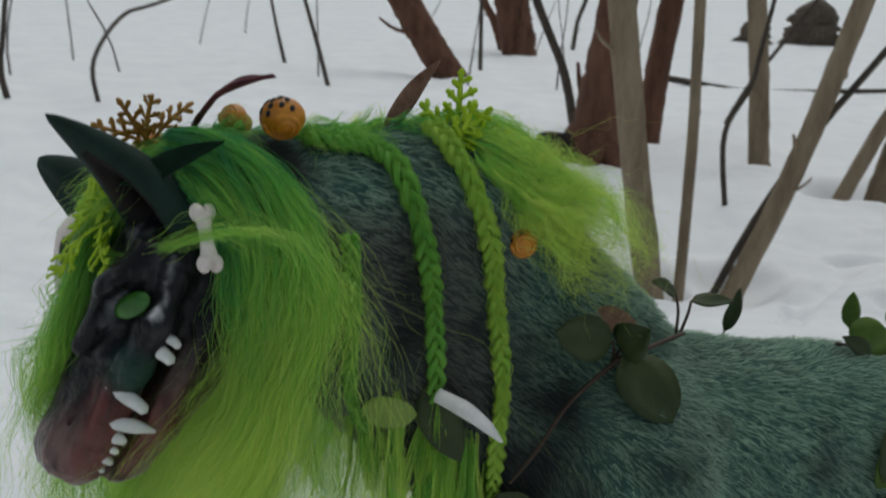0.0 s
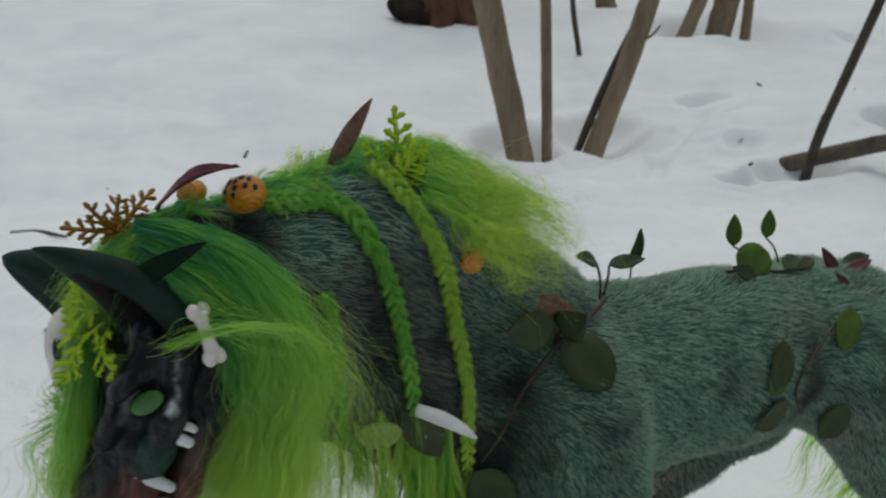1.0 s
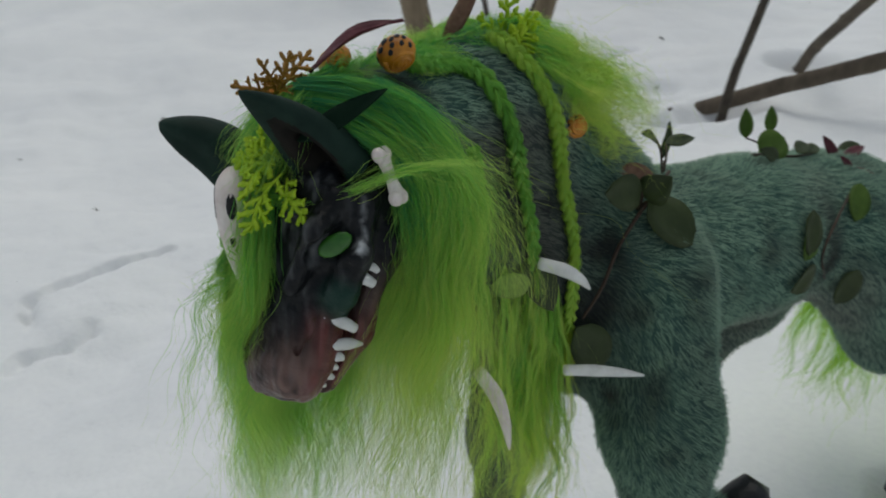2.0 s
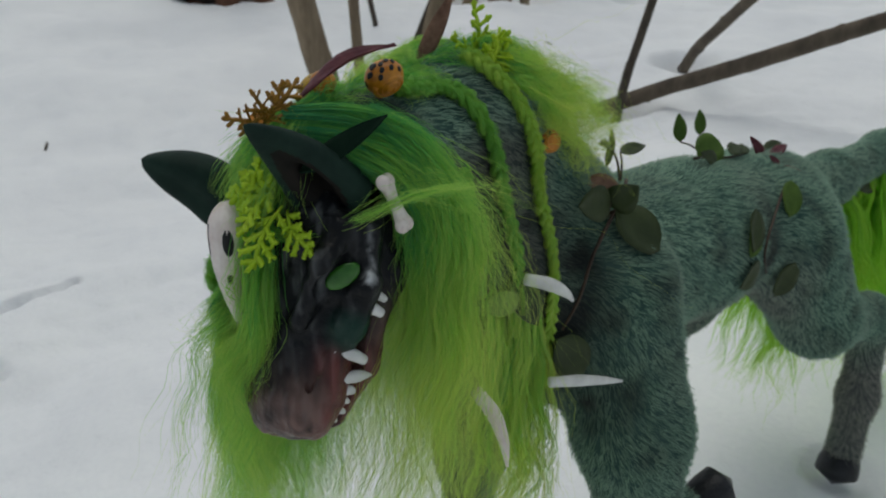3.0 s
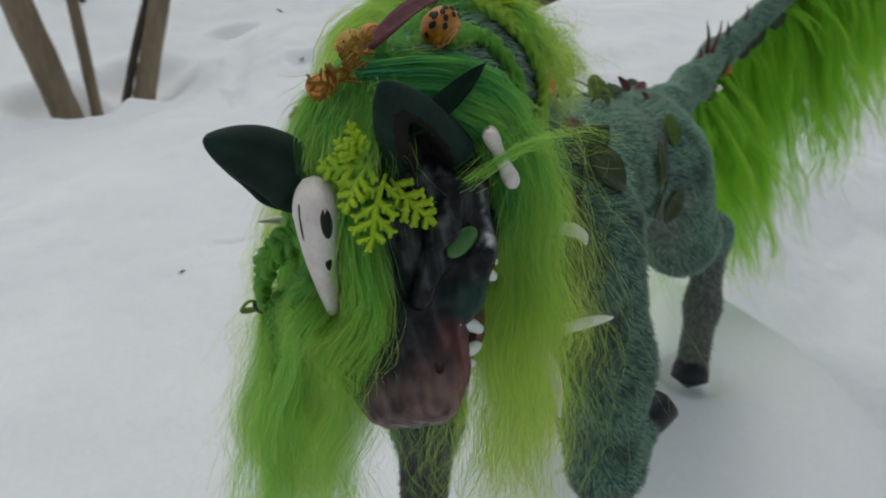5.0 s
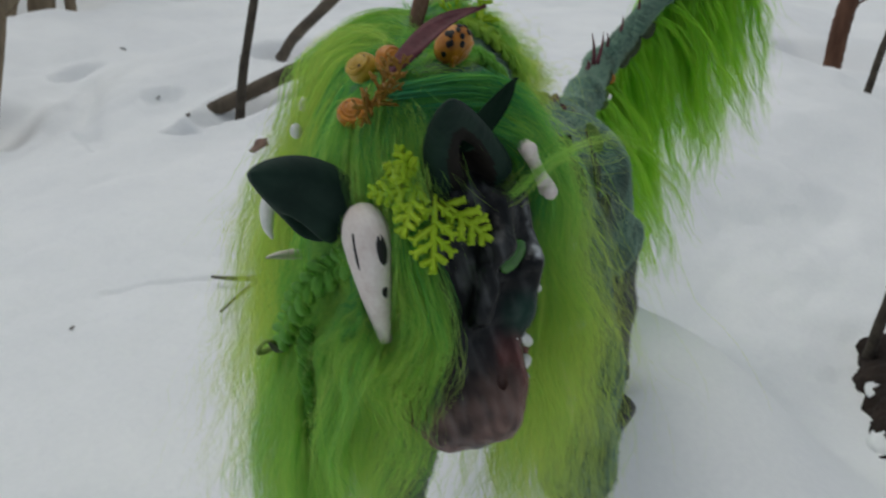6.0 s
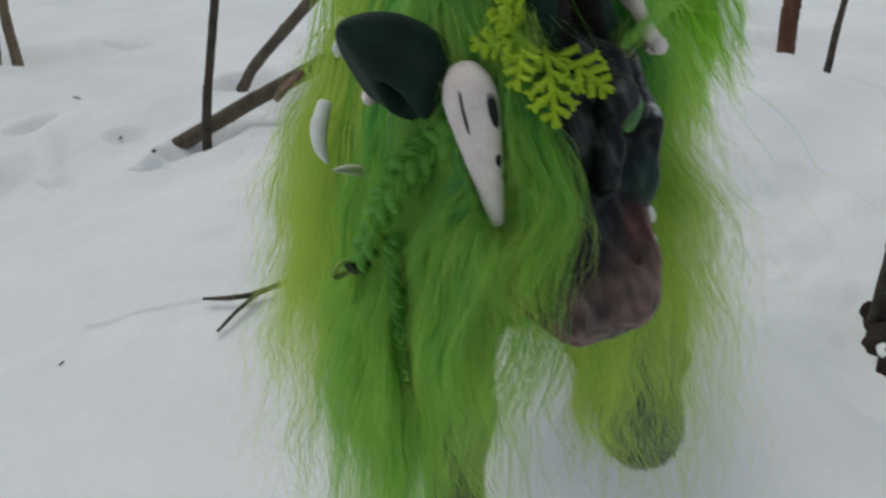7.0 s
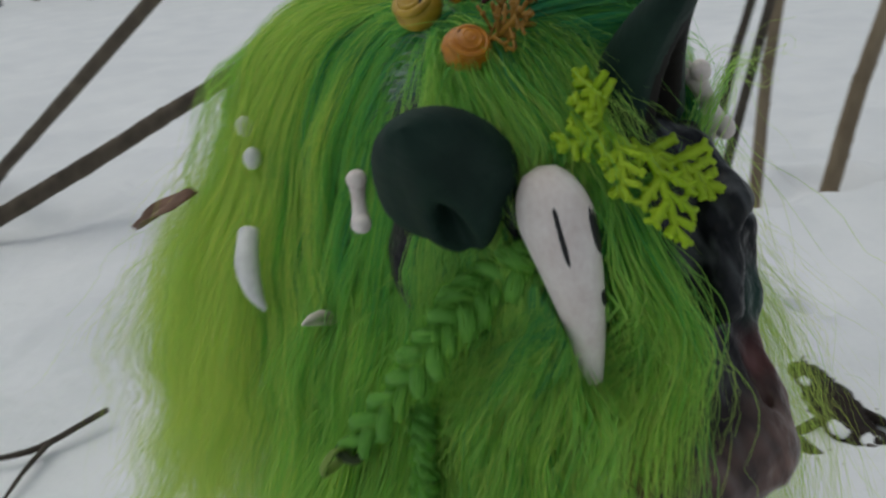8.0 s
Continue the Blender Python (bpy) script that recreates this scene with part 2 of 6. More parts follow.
def leaf(build, base, tip, normal, width, fold=0.25, curl=0.12, point=1.0, thick=0.0006, arch=0.0):
    """A leaf blade with a midrib fold, closed on both faces."""
    base, tip = np.asarray(base, dtype=float), np.asarray(tip, dtype=float)
    d = tip - base
    ln = np.linalg.norm(d)
    t = d / ln
    nrm = unit(np.asarray(normal, dtype=float) - t * (t @ np.asarray(normal, dtype=float)))
    s = np.cross(t, nrm)
    rows, cols = 9, 5
    top = []
    for i in range(rows):
        k = i / (rows - 1)
        w = width / 2 * (math.sin(math.pi * k ** (0.75 if point >= 1 else 0.9)) ** (0.8 if point >= 1 else 0.55)) + 0.0003
        for j in range(cols):
            x = j / 2 - 1
            top.append(base + d * k + s * w * x + nrm * (abs(x) * w * fold + arch * ln * math.sin(math.pi * k) - curl * ln * (k - 0.3) ** 2 + 0.02 * ln * math.sin(7 * k + 3 * x)))
    top = np.array(top)
    v = np.vstack([top + nrm * thick / 2, top - nrm * thick / 2])
    f, h = [], rows * cols
    for i in range(rows - 1):
        for j in range(cols - 1):
            a, b, c, e = i * cols + j, i * cols + j + 1, (i + 1) * cols + j + 1, (i + 1) * cols + j
            f += [(a, b, c, e), (h + e, h + c, h + b, h + a)]
        for j in (0, cols - 1):
            a, b = i * cols + j, (i + 1) * cols + j
            f.append((a, b, h + b, h + a) if j == 0 else (b, a, h + a, h + b))
    return build.add(v, f)


# ---- solid shapes by distance ----
def cones(P, prims, k):
    """Smooth union of rounded cones (a, b, ra, rb); returns the distance."""
    d = None
    for a, b, ra, rb in prims:
        a, b = np.asarray(a, dtype=float), np.asarray(b, dtype=float)
        ab = b - a
        h = np.clip(((P - a) @ ab) / max(ab @ ab, 1e-12), 0, 1)
        e = np.linalg.norm(P - a - h[..., None] * ab, axis=-1) - (ra + (rb - ra) * h)
        if d is None:
            d = e
        else:
            m = np.clip(0.5 + 0.5 * (d - e) / k, 0, 1)
            d = d * (1 - m) + e * m - k * m * (1 - m)
    return d


def surface(fn, lo, hi, step):
    """A quad mesh on the zero level of fn (surface nets)."""
    lo, hi = np.asarray(lo, dtype=float), np.asarray(hi, dtype=float)
    n = np.ceil((hi - lo) / step).astype(int) + 1
    ax = [lo[i] + step * np.arange(n[i]) for i in range(3)]
    D = np.empty(n)
    for i, x in enumerate(ax[0]):
        Y, Z = np.meshgrid(ax[1], ax[2], indexing="ij")
        D[i] = fn(np.stack([np.full_like(Y, x), Y, Z], axis=-1))
    inside = D < 0
    count = np.zeros(n - 1)
    total = np.zeros((*(n - 1), 3))
    corner = [(i, j, k) for i in (0, 1) for j in (0, 1) for k in (0, 1)]

    def cell(A, c):
        return A[c[0]:n[0] - 1 + c[0], c[1]:n[1] - 1 + c[1], c[2]:n[2] - 1 + c[2]]

    for c in corner:
        for axis in range(3):
            if c[axis]:
                continue
            e = list(c)
            e[axis] = 1
            d0, d1 = cell(D, c), cell(D, e)
            cross = (d0 < 0) != (d1 < 0)
            t = np.where(cross, d0 / np.where(cross, d0 - d1, 1), 0)
            count += cross
            for m in range(3):
                total[..., m] += cross * (t if m == axis else c[m])
    live = count > 0
    ids = np.full(n - 1, -1)
    ids[live] = np.arange(live.sum())
    g = np.stack(np.nonzero(live), axis=-1)
    V = lo + step * (g + total[live] / count[live][:, None])
    quads = []
    for axis in range(3):
        u, w = (axis + 1) % 3, (axis + 2) % 3
        sl0, sl1 = [slice(None)] * 3, [slice(None)] * 3
        sl0[axis], sl1[axis] = slice(0, n[axis] - 1), slice(1, n[axis])
        A, B = inside[tuple(sl0)], inside[tuple(sl1)]
        g = np.stack(np.nonzero(A != B), axis=-1)
        g = g[(g[:, u] > 0) & (g[:, w] > 0) & (g[:, u] < n[u] - 1) & (g[:, w] < n[w] - 1)]
        out = A[tuple(g.T)]

        def at(du, dw):
            q = g.copy()
            q[:, u] -= du
            q[:, w] -= dw
            return ids[tuple(q.T)]

        q = np.stack([at(1, 1), at(0, 1), at(0, 0), at(1, 0)], axis=-1)
        q[~out] = q[~out][:, ::-1]
        quads.append(q)
    return V, np.concatenate(quads)


def slope(fn, P, e=0.0015):
    g = np.stack([fn(P + np.eye(3)[i] * e) - fn(P - np.eye(3)[i] * e) for i in range(3)], axis=-1)
    return unit(g)


# ---- the snow ----
LEVELS = [(.53, .55, 0), (.0, .45, 0), (-.5, .3, .02), (.1, .1, .02), (.2, .9, -.04), (-.6, 1.2, -.08), (.8, 2.8, -.30), (.0, 2.6, -.28), (1.24, 1.98, -.11), (1.5, 2.0, -.06),
          (1.2, 1.2, -.05), (1.16, .34, -.24), (1.02, .15, -.26), (.78, .05, -.14), (1.5, -.2, -.22), (2.2, 1.2, -.1), (2.5, 3, -.25), (-1.5, 3, -.3), (3.5, .3, -.25), (1, -1.5, -.1), (-1.5, -1, 0), (0, -2, 0)]
# hollows round stems, and marks: x, y, radius, depth
STEM_HOLLOWS = [(0.703, 2.8, 0.15, 0.09), (0.8, 2.8, 0.1, 0.05), (0.97, 2.86, 0.17, 0.08), (1.22, 1.94, 0.1, 0.05), (1.62, 2.14, 0.09, 0.05), (0.82, 4.71, 0.35, 0.05), (1.22, 5.44, 0.25, 0.08), (1.71, 4.8, 0.2, 0.06), (1.15, 1.98, 0.05, 0.03), (1.19, 2.2, 0.05, 0.03), (1.43, 0.065, 0.038, 0.05), (-0.75, 1.75, 0.07, 0.012), (-0.62, 1.1, 0.05, 0.01), (-0.9, 2.2, 0.2, 0.02)]
SOFT_HOLLOWS = [(-1.3, 1.6, 0.15, 0.02), (1.44, 2.98, 0.080, 0.075), (1.042, 1.938, 0.05, 0.06), (1.09, 1.93, 0.05, 0.02), (2.575, 3.758, 0.09, 0.06), (0.82, 1.95, 0.1, 0.012), (0.52, 0.55, 0.035, 0.012), (0.06, 0.53, 0.03, 0.012), (2.15, 0.1, 0.12, 0.06), (2.25, -0.11, 0.12, 0.06), (3.39, 0.86, 0.2, 0.08), (1.85, 4.06, 0.2, 0.08), (2.05, 4.06, 0.25, 0.1)]
HOLLOWS = STEM_HOLLOWS + SOFT_HOLLOWS

# scratches: from x, y to x, y, width, depth
SCRATCHES = [(-0.372, 1.417, -0.288, 1.454, 0.013, 0.027), (-0.288, 1.454, -0.198, 1.493, 0.009, 0.024), (-0.405, 1.309, -0.417, 1.345, 0.011, 0.0132), (-0.417, 1.345, -0.413, 1.384, 0.0099, 0.0132), (-0.413, 1.384, -0.372, 1.412, 0.0088, 0.011), (-0.423, 1.198, -0.408, 1.227, 0.0132, 0.0154), (-0.408, 1.227, -0.357, 1.233, 0.0088, 0.011), (-0.357, 1.233, -0.315, 1.256, 0.0088, 0.011), (-0.315, 1.256, -0.318, 1.275, 0.0099, 0.0132), (0.349, 1.324, 0.454, 1.189, 0.006, 0.006), (1.35, 2.8, 0.94, 2.2, 0.035, 0.022), (0.956, 2.225, 0.87, 2.054, 0.028, 0.022)]


def snow_height(x, y):
    x, y = np.asarray(x, dtype=float), np.asarray(y, dtype=float)
    top, low = 0.0, 0.0
    for a, b, c in LEVELS:
        w = 1 / ((x - a) ** 2 + (y - b) ** 2 + 0.02) ** 2
        top, low = top + w * c, low + w
    w = np.minimum(1, (x * x + y * y) / 9) ** 2 / 81
    z = (top - 0.3 * w) / (low + w)
    for a, b, r, d in HOLLOWS:
        q = ((x - a) ** 2 + (y - b) ** 2) / (r * r)
        z = z - d * np.exp(-q * q) + 0.15 * d * np.exp(-(np.sqrt(q) - 1.35) ** 2 * 9)
    for a, b, c, d, w, e in SCRATCHES:
        h = np.clip(((x - a) * (c - a) + (y - b) * (d - b)) / ((c - a) ** 2 + (d - b) ** 2), 0, 1)
        q = ((x - a - h * (c - a)) ** 2 + (y - b - h * (d - b)) ** 2) / (w * w)
        z = z - e * np.exp(-q * q)
    return z


def uneven(x, y):
    return np.array([0.045 * noise.noise((a * 1.6, b * 1.6, 0)) + 0.024 * noise.noise((a * 4.5, b * 4.5, 2)) + 0.009 * noise.noise((a * 13, b * 13, 7)) + 0.004 * noise.noise((a * 30, b * 30, 5)) for a, b in zip(x, y)])


def build_snow():
    r = np.concatenate([[0.0], np.geomspace(0.03, .4, 50), np.geomspace(.404, 4, 240), np.geomspace(4.1, 260, 80)])
    a = np.radians(np.concatenate([np.linspace(-45, 200, 600, endpoint=False), np.linspace(200, 315, 60, endpoint=False)]))
    rings, turns = len(r) - 1, len(a)
    X = 0.45 + r[:, None] * np.cos(a)
    Y = 0.7 + r[:, None] * np.sin(a)
    x, y = X.ravel(), Y.ravel()
    near = np.clip((np.hypot(x - .3, y - .55) - 0.25) / 0.6, 0.15, 1)
    z = snow_height(x, y) + uneven(x, y) * near
    z += 2.2 * np.clip((np.hypot(x, y) - 14) / 50, 0, 1) ** 1.3
    far = np.clip((np.hypot(x, y) - 12) / 60, 0, 1)
    z += far * 0.6 * np.array([noise.noise((p * .03, q * .03, 9)) for p, q in zip(x, y)])
    i, j = np.meshgrid(np.arange(rings), np.arange(turns), indexing="ij")
    k = (j + 1) % turns
    q = np.stack([i * turns + j, (i + 1) * turns + j, (i + 1) * turns + k, i * turns + k], axis=-1).reshape(-1, 4)
    ob = new("ground", mesh_of("ground", np.stack([x, y, z], axis=-1), [q], [M_SNOW]))
    return tagged(ob, "deep white snow with soft hollows and small marks", "snow", kind="structure")


build_snow()


# ---- the doll: a plush beast with a clay head ----
HEAD_AT = np.array([-.093, .4145, .4895])
HEAD_S = unit([-.6007, .7409, -.3004])
HEAD_F = unit([-.2071, -.5071, -.8366])
HEAD_U = np.cross(HEAD_S, HEAD_F)


def head(f, s, u):
    """A place given along the muzzle, to its right and out of its brow."""
    return HEAD_AT + HEAD_F * f + HEAD_S * s + HEAD_U * u


TRUNK = [((0.105, 0.515, 0.352), (0.26, 0.556, 0.337), 0.07, 0.058), ((0.26, 0.556, 0.337), (0.385, 0.592, 0.32), 0.058, 0.055), ((-0.055, 0.437, 0.495), (0.03, 0.488, 0.487), 0.034, 0.04), ((0.03, 0.488, 0.487), (0.105, 0.515, 0.405), 0.04, 0.05), ((-0.045, 0.432, 0.465), (0.02, 0.475, 0.42), 0.034, 0.045), ((0.02, 0.475, 0.42), (0.085, 0.5, 0.35), 0.045, 0.06)]
FORELEGS = [((0.125, 0.468, 0.37), (0.138, 0.445, 0.27), 0.046, 0.037), ((0.138, 0.445, 0.27), (0.146, 0.43, 0.178), 0.036, 0.026), ((0.146, 0.43, 0.175), (0.188, 0.43, 0.19), 0.018, 0.015), ((0.085, 0.55, 0.35), (0.062, 0.535, 0.21), 0.042, 0.024), ((0.062, 0.535, 0.21), (0.058, 0.535, 0.05), 0.021, 0.015)]
HINDLEGS = [((0.368, 0.553, 0.315), (0.425, 0.548, 0.226), 0.05, 0.036), ((0.425, 0.548, 0.224), (0.512, 0.556, 0.197), 0.032, 0.018), ((0.514, 0.556, 0.195), (0.52, 0.553, 0.1), 0.0185, 0.016), ((0.52, 0.553, 0.1), (0.514, 0.549, 0.03), 0.016, 0.018), ((0.375, 0.635, 0.31), (0.345, 0.645, 0.22), 0.05, 0.038), ((0.345, 0.645, 0.22), (0.302, 0.637, 0.178), 0.034, 0.02), ((0.302, 0.637, 0.178), (0.268, 0.63, 0.148), 0.019, 0.017)]
TAIL = [((0.4, 0.597, 0.325), (0.5, 0.628, 0.318), 0.03, 0.023), ((0.5, 0.628, 0.318), (0.62, 0.667, 0.31), 0.021, 0.019), ((0.62, 0.667, 0.31), (0.75, 0.709, 0.313), 0.019, 0.017), ((0.75, 0.705, 0.313), (0.94, 0.7, 0.385), 0.017, 0.014), ((0.94, 0.7, 0.385), (1.12, 0.66, 0.49), 0.014, 0.01)]
BODY = TRUNK + FORELEGS + HINDLEGS + TAIL
HOOVES = [((.188, .430, .190), (.215, .430, .200), .0135, .0165), ((.514, .549, .03), (.506, .545, .008), .019, .022), ((.058, .535, .05), (.052, .533, .010), .016, .020), ((.268, .63, .148), (.248, .625, .128), .017, .019)]


def both_sides(prims):
    """Rounded cones of one side and their mirror images."""
    return [((a[0], k * a[1], a[2]), (b[0], k * b[1], b[2]), ra, rb) for a, b, ra, rb in prims for k in (1, -1)]


CRANIUM = [((-0.012, 0, -0.03), (0.01, 0, -0.028), 0.034, 0.032), ((0.02, 0, -0.012), (0.077, 0, -0.005), 0.022, 0.0125), ((0.0840, 0.006, -0.0045), (0.0840, -0.008, -0.004), 0.0125, 0.0128)]
BROWS = both_sides([((0.006, 0.022, -0.03), (0.022, 0.022, -0.028), 0.024, 0.021), ((0.006, 0.018, -0.006), (0.03, 0.021, -0.006), 0.017, 0.013), ((0.01, 0.034, 0.003), (0.026, 0.03, 0.01), 0.005, 0.0048), ((0.026, 0.03, 0.01), (0.048, 0.016, 0.009), 0.0048, 0.004), ((0.008, 0.04, -0.008), (0.034, 0.0385, -0.007), 0.0065, 0.005), ((0.034, 0.0385, -0.007), (0.05, 0.03, -0.008), 0.005, 0.0065)])
LIPS = both_sides([((0.05, 0.023, -0.007), (0.074, 0.016, -0.006), 0.008, 0.008), ((0.074, 0.016, -0.006), (0.087, 0.008, -0.006), 0.008, 0.007), ((0.02, 0.014, -0.02), (0.07, 0.01, -0.012), 0.018, 0.012), ((0.005, 0.014, -0.045), (0.083, 0.003, -0.027), 0.02, 0.008), ((0.024, 0.034, -0.028), (0.066, 0.0225, -0.026), 0.0075, 0.0055), ((0.066, 0.0225, -0.026), (0.0885, 0.009, -0.021), 0.0055, 0.0045)])
SKULL = CRANIUM + BROWS + LIPS


def body_distance(P):
    return cones(P, BODY, 0.022)


def head_local(P):
    q = np.asarray(P) - HEAD_AT
    return np.stack([q @ HEAD_F, q @ HEAD_S, q @ HEAD_U], axis=-1)


def head_distance(L):
    d = cones(L, SKULL, 0.008)
    f, s, u = L[..., 0], np.abs(L[..., 1]), L[..., 2]
    # the gap of the mouth, eye sockets, nostrils, furrows of the snout
    gap = np.maximum(np.maximum(np.abs(u + 0.0172) - 0.0026, 0.036 - f), 0.006 - s)
    d = np.maximum(d, -gap)
    A = np.stack([f, s, u], axis=-1)
    for a, b, r, k in (((.0345, .0315, .0085), (.0255, .0425, .0020), .0062, .003), ((.097, .0070, -.002), (.099, .0050, .002), .0034, .003),
                       ((.070, .0170, .0035), (.092, .0115, -.001), .0009, .005), ((.044, .027, .003), (.066, .019, .002), .0016, .005), ((.040, .0385, .0005), (.056, .030, .001), .0018, .004),
                       ((.010, .024, .014), (.028, .024, .015), .0016, .004), ((.030, .010, .0145), (.062, .005, .0125), .0010, .006), ((.016, .046, -.016), (.044, .040, -.017), .0026, .005), ((.020, .050, -.030), (.056, .034, -.034), .0024, .005)):
        e = cones(A, [(a, b, r, r)], .001)
        m = np.clip(0.5 - 0.5 * (d + e) / k, 0, 1)
        d = d * (1 - m) - e * m + k * m * (1 - m)
    # the right cheek is cut flat under the hair
    d = np.maximum(d, (L[..., 1] + .64 * L[..., 2] - .0270 - .9 * np.maximum(f - .036, 0)) / 1.19)
    # the hollow in which the bird skull lies
    return np.maximum(d, -cones(L, [((.010, .0165, .0150), (.024, .0180, .0110), .0100, .0095), ((.024, .0180, .0110), (.055, .0236, .0024), .0095, .0080), ((.038, .0220, .0130), (.053, .0130, .0130), .0075, .0065)], .002))


def all_distance(P):
    return np.minimum(np.minimum(body_distance(P), head_distance(head_local(P))), cones(P, HOOVES, 0.004))


def ear_shell(side):
    """A hollow pointed ear, as a closed sheet: outer and inner faces apart."""
    base, tip = np.array([-.004, -.026, -.004] if side < 0 else [-.0070, .0280, .0005]), np.array([-.0246, -.028, .0528] if side < 0 else [-.024, .0445, .0385])
    axis = unit(tip - base)
    front = np.array([.88, side * .30, .25])
    front = unit(front - axis * (front @ axis))
    cross = np.cross(axis, front)
    ln = np.linalg.norm(tip - base)
    rows, cols, wrap = 24, 23, (0.70 if side < 0 else 0.80) * math.pi
    outer, inner = [], []
    for i in range(rows):
        k = i / (rows - 1)
        r = 0.0186 * (1 - .84 * k ** 1.15) * (1 - k ** 9) ** 0.5 if side < 0 else 0.0186 * (1 - .62 * k ** 1.5) * (1 - k ** 5) ** 0.5 * (.72 + .28 * math.sin(min(1, k / .28) * math.pi / 2))
        c = base + axis * ln * k - front * (0.004 * math.sin(math.pi * k))
        for j in range(cols):
            x = -1 + 2 * j / (cols - 1)
            a = x * wrap
            outer.append(c - front * math.cos(a) * r * 0.72 + cross * math.sin(a) * r)
            depth = r * (1 - x * x) * ((1.05 if side < 0 else 0.75) * math.exp(-((x - 0.15 * side) / 0.28) ** 2 - ((k - 0.26) / 0.20) ** 2) - (0.16 if side < 0 else 0.45))
            inner.append(c + front * (-math.cos(wrap) * r * 0.72 - depth) + cross * math.sin(wrap) * r * x)
    f_out, f_in, n = [], [], rows * cols
    for i in range(rows - 1):
        for j in range(cols - 1):
            a, b, c, e = i * cols + j, i * cols + j + 1, (i + 1) * cols + j + 1, (i + 1) * cols + j
            f_out.append((a, b, c, e))
            f_in.append(tuple(q - n if (q - n) % cols in (0, cols - 1) else q for q in (n + e, n + c, n + b, n + a)))
    return np.vstack([outer, inner]), f_out, f_in


def bump_smooth(x, a, b):
    t = np.clip((x - a) / (b - a), 0, 1)
    return t * t * (3 - 2 * t)


def fur_tint(P):
    """Where the plush is greyer: the sides of the neck, the belly and the lower legs; and a dark patch behind the poll,
    a darker neck and shoulder, and shade painted on the chest and in the hip crease.
    """
    P = np.asarray(P)
    x, y, z = P[:, 0], P[:, 1], P[:, 2]
    neck = bump_smooth(.09 - x, 0, .05) * bump_smooth(.515 - z, 0, .03)
    belly = bump_smooth(.335 - z, 0, .05) * bump_smooth(x, .16, .24) * bump_smooth(.40 - x, 0, .06)
    legs = bump_smooth(.205 - z, 0, .07)
    wob = np.array([noise.noise(p * 25) for p in P])
    grey = np.clip(0.85 * np.maximum(np.maximum(neck * .95, belly * .8), legs) + wob * 0.35, 0, 1)
    shoulder = bump_smooth(.19 - x, 0, .05) * bump_smooth(.43 - z, 0, .04) * bump_smooth(z, .16, .24) * bump_smooth(.49 - y, 0, .02)
    # low: dark grey chest fur, with its shaded side painted in too
    low = bump_smooth(.115 - x, 0, .04) * bump_smooth(.475 - z, 0, .05) * bump_smooth(z, .22, .30) * bump_smooth(.475 - y, 0, .02)
    dark = 0.55 * low + 0.46 * neck * (1 - low) + 0.2 * shoulder + 0.75 * bump_smooth(.03 - np.linalg.norm(P - np.array([-.045, .425, .520]), axis=1), 0, .02)
    # shade of the crease between belly and thigh, painted into the fur
    h = np.clip(((P - [.312, .516, .368]) @ np.array([-.012, -.014, -.050])) / .00284, 0, 1)[:, None]
    dark = dark + .6 * np.exp(-(np.linalg.norm(P - [.312, .516, .368] - h * np.array([-.012, -.014, -.050]), axis=1) / .015) ** 2)
    patch = np.array([noise.noise((*(p * 48 + 5),)) for p in P])
    return np.clip(grey + .2 * legs, 0, 1), np.clip(dark * (1 + wob * .8) + 0.9 * np.clip(patch - .12, 0, 1) * (1 - legs), 0, 1)


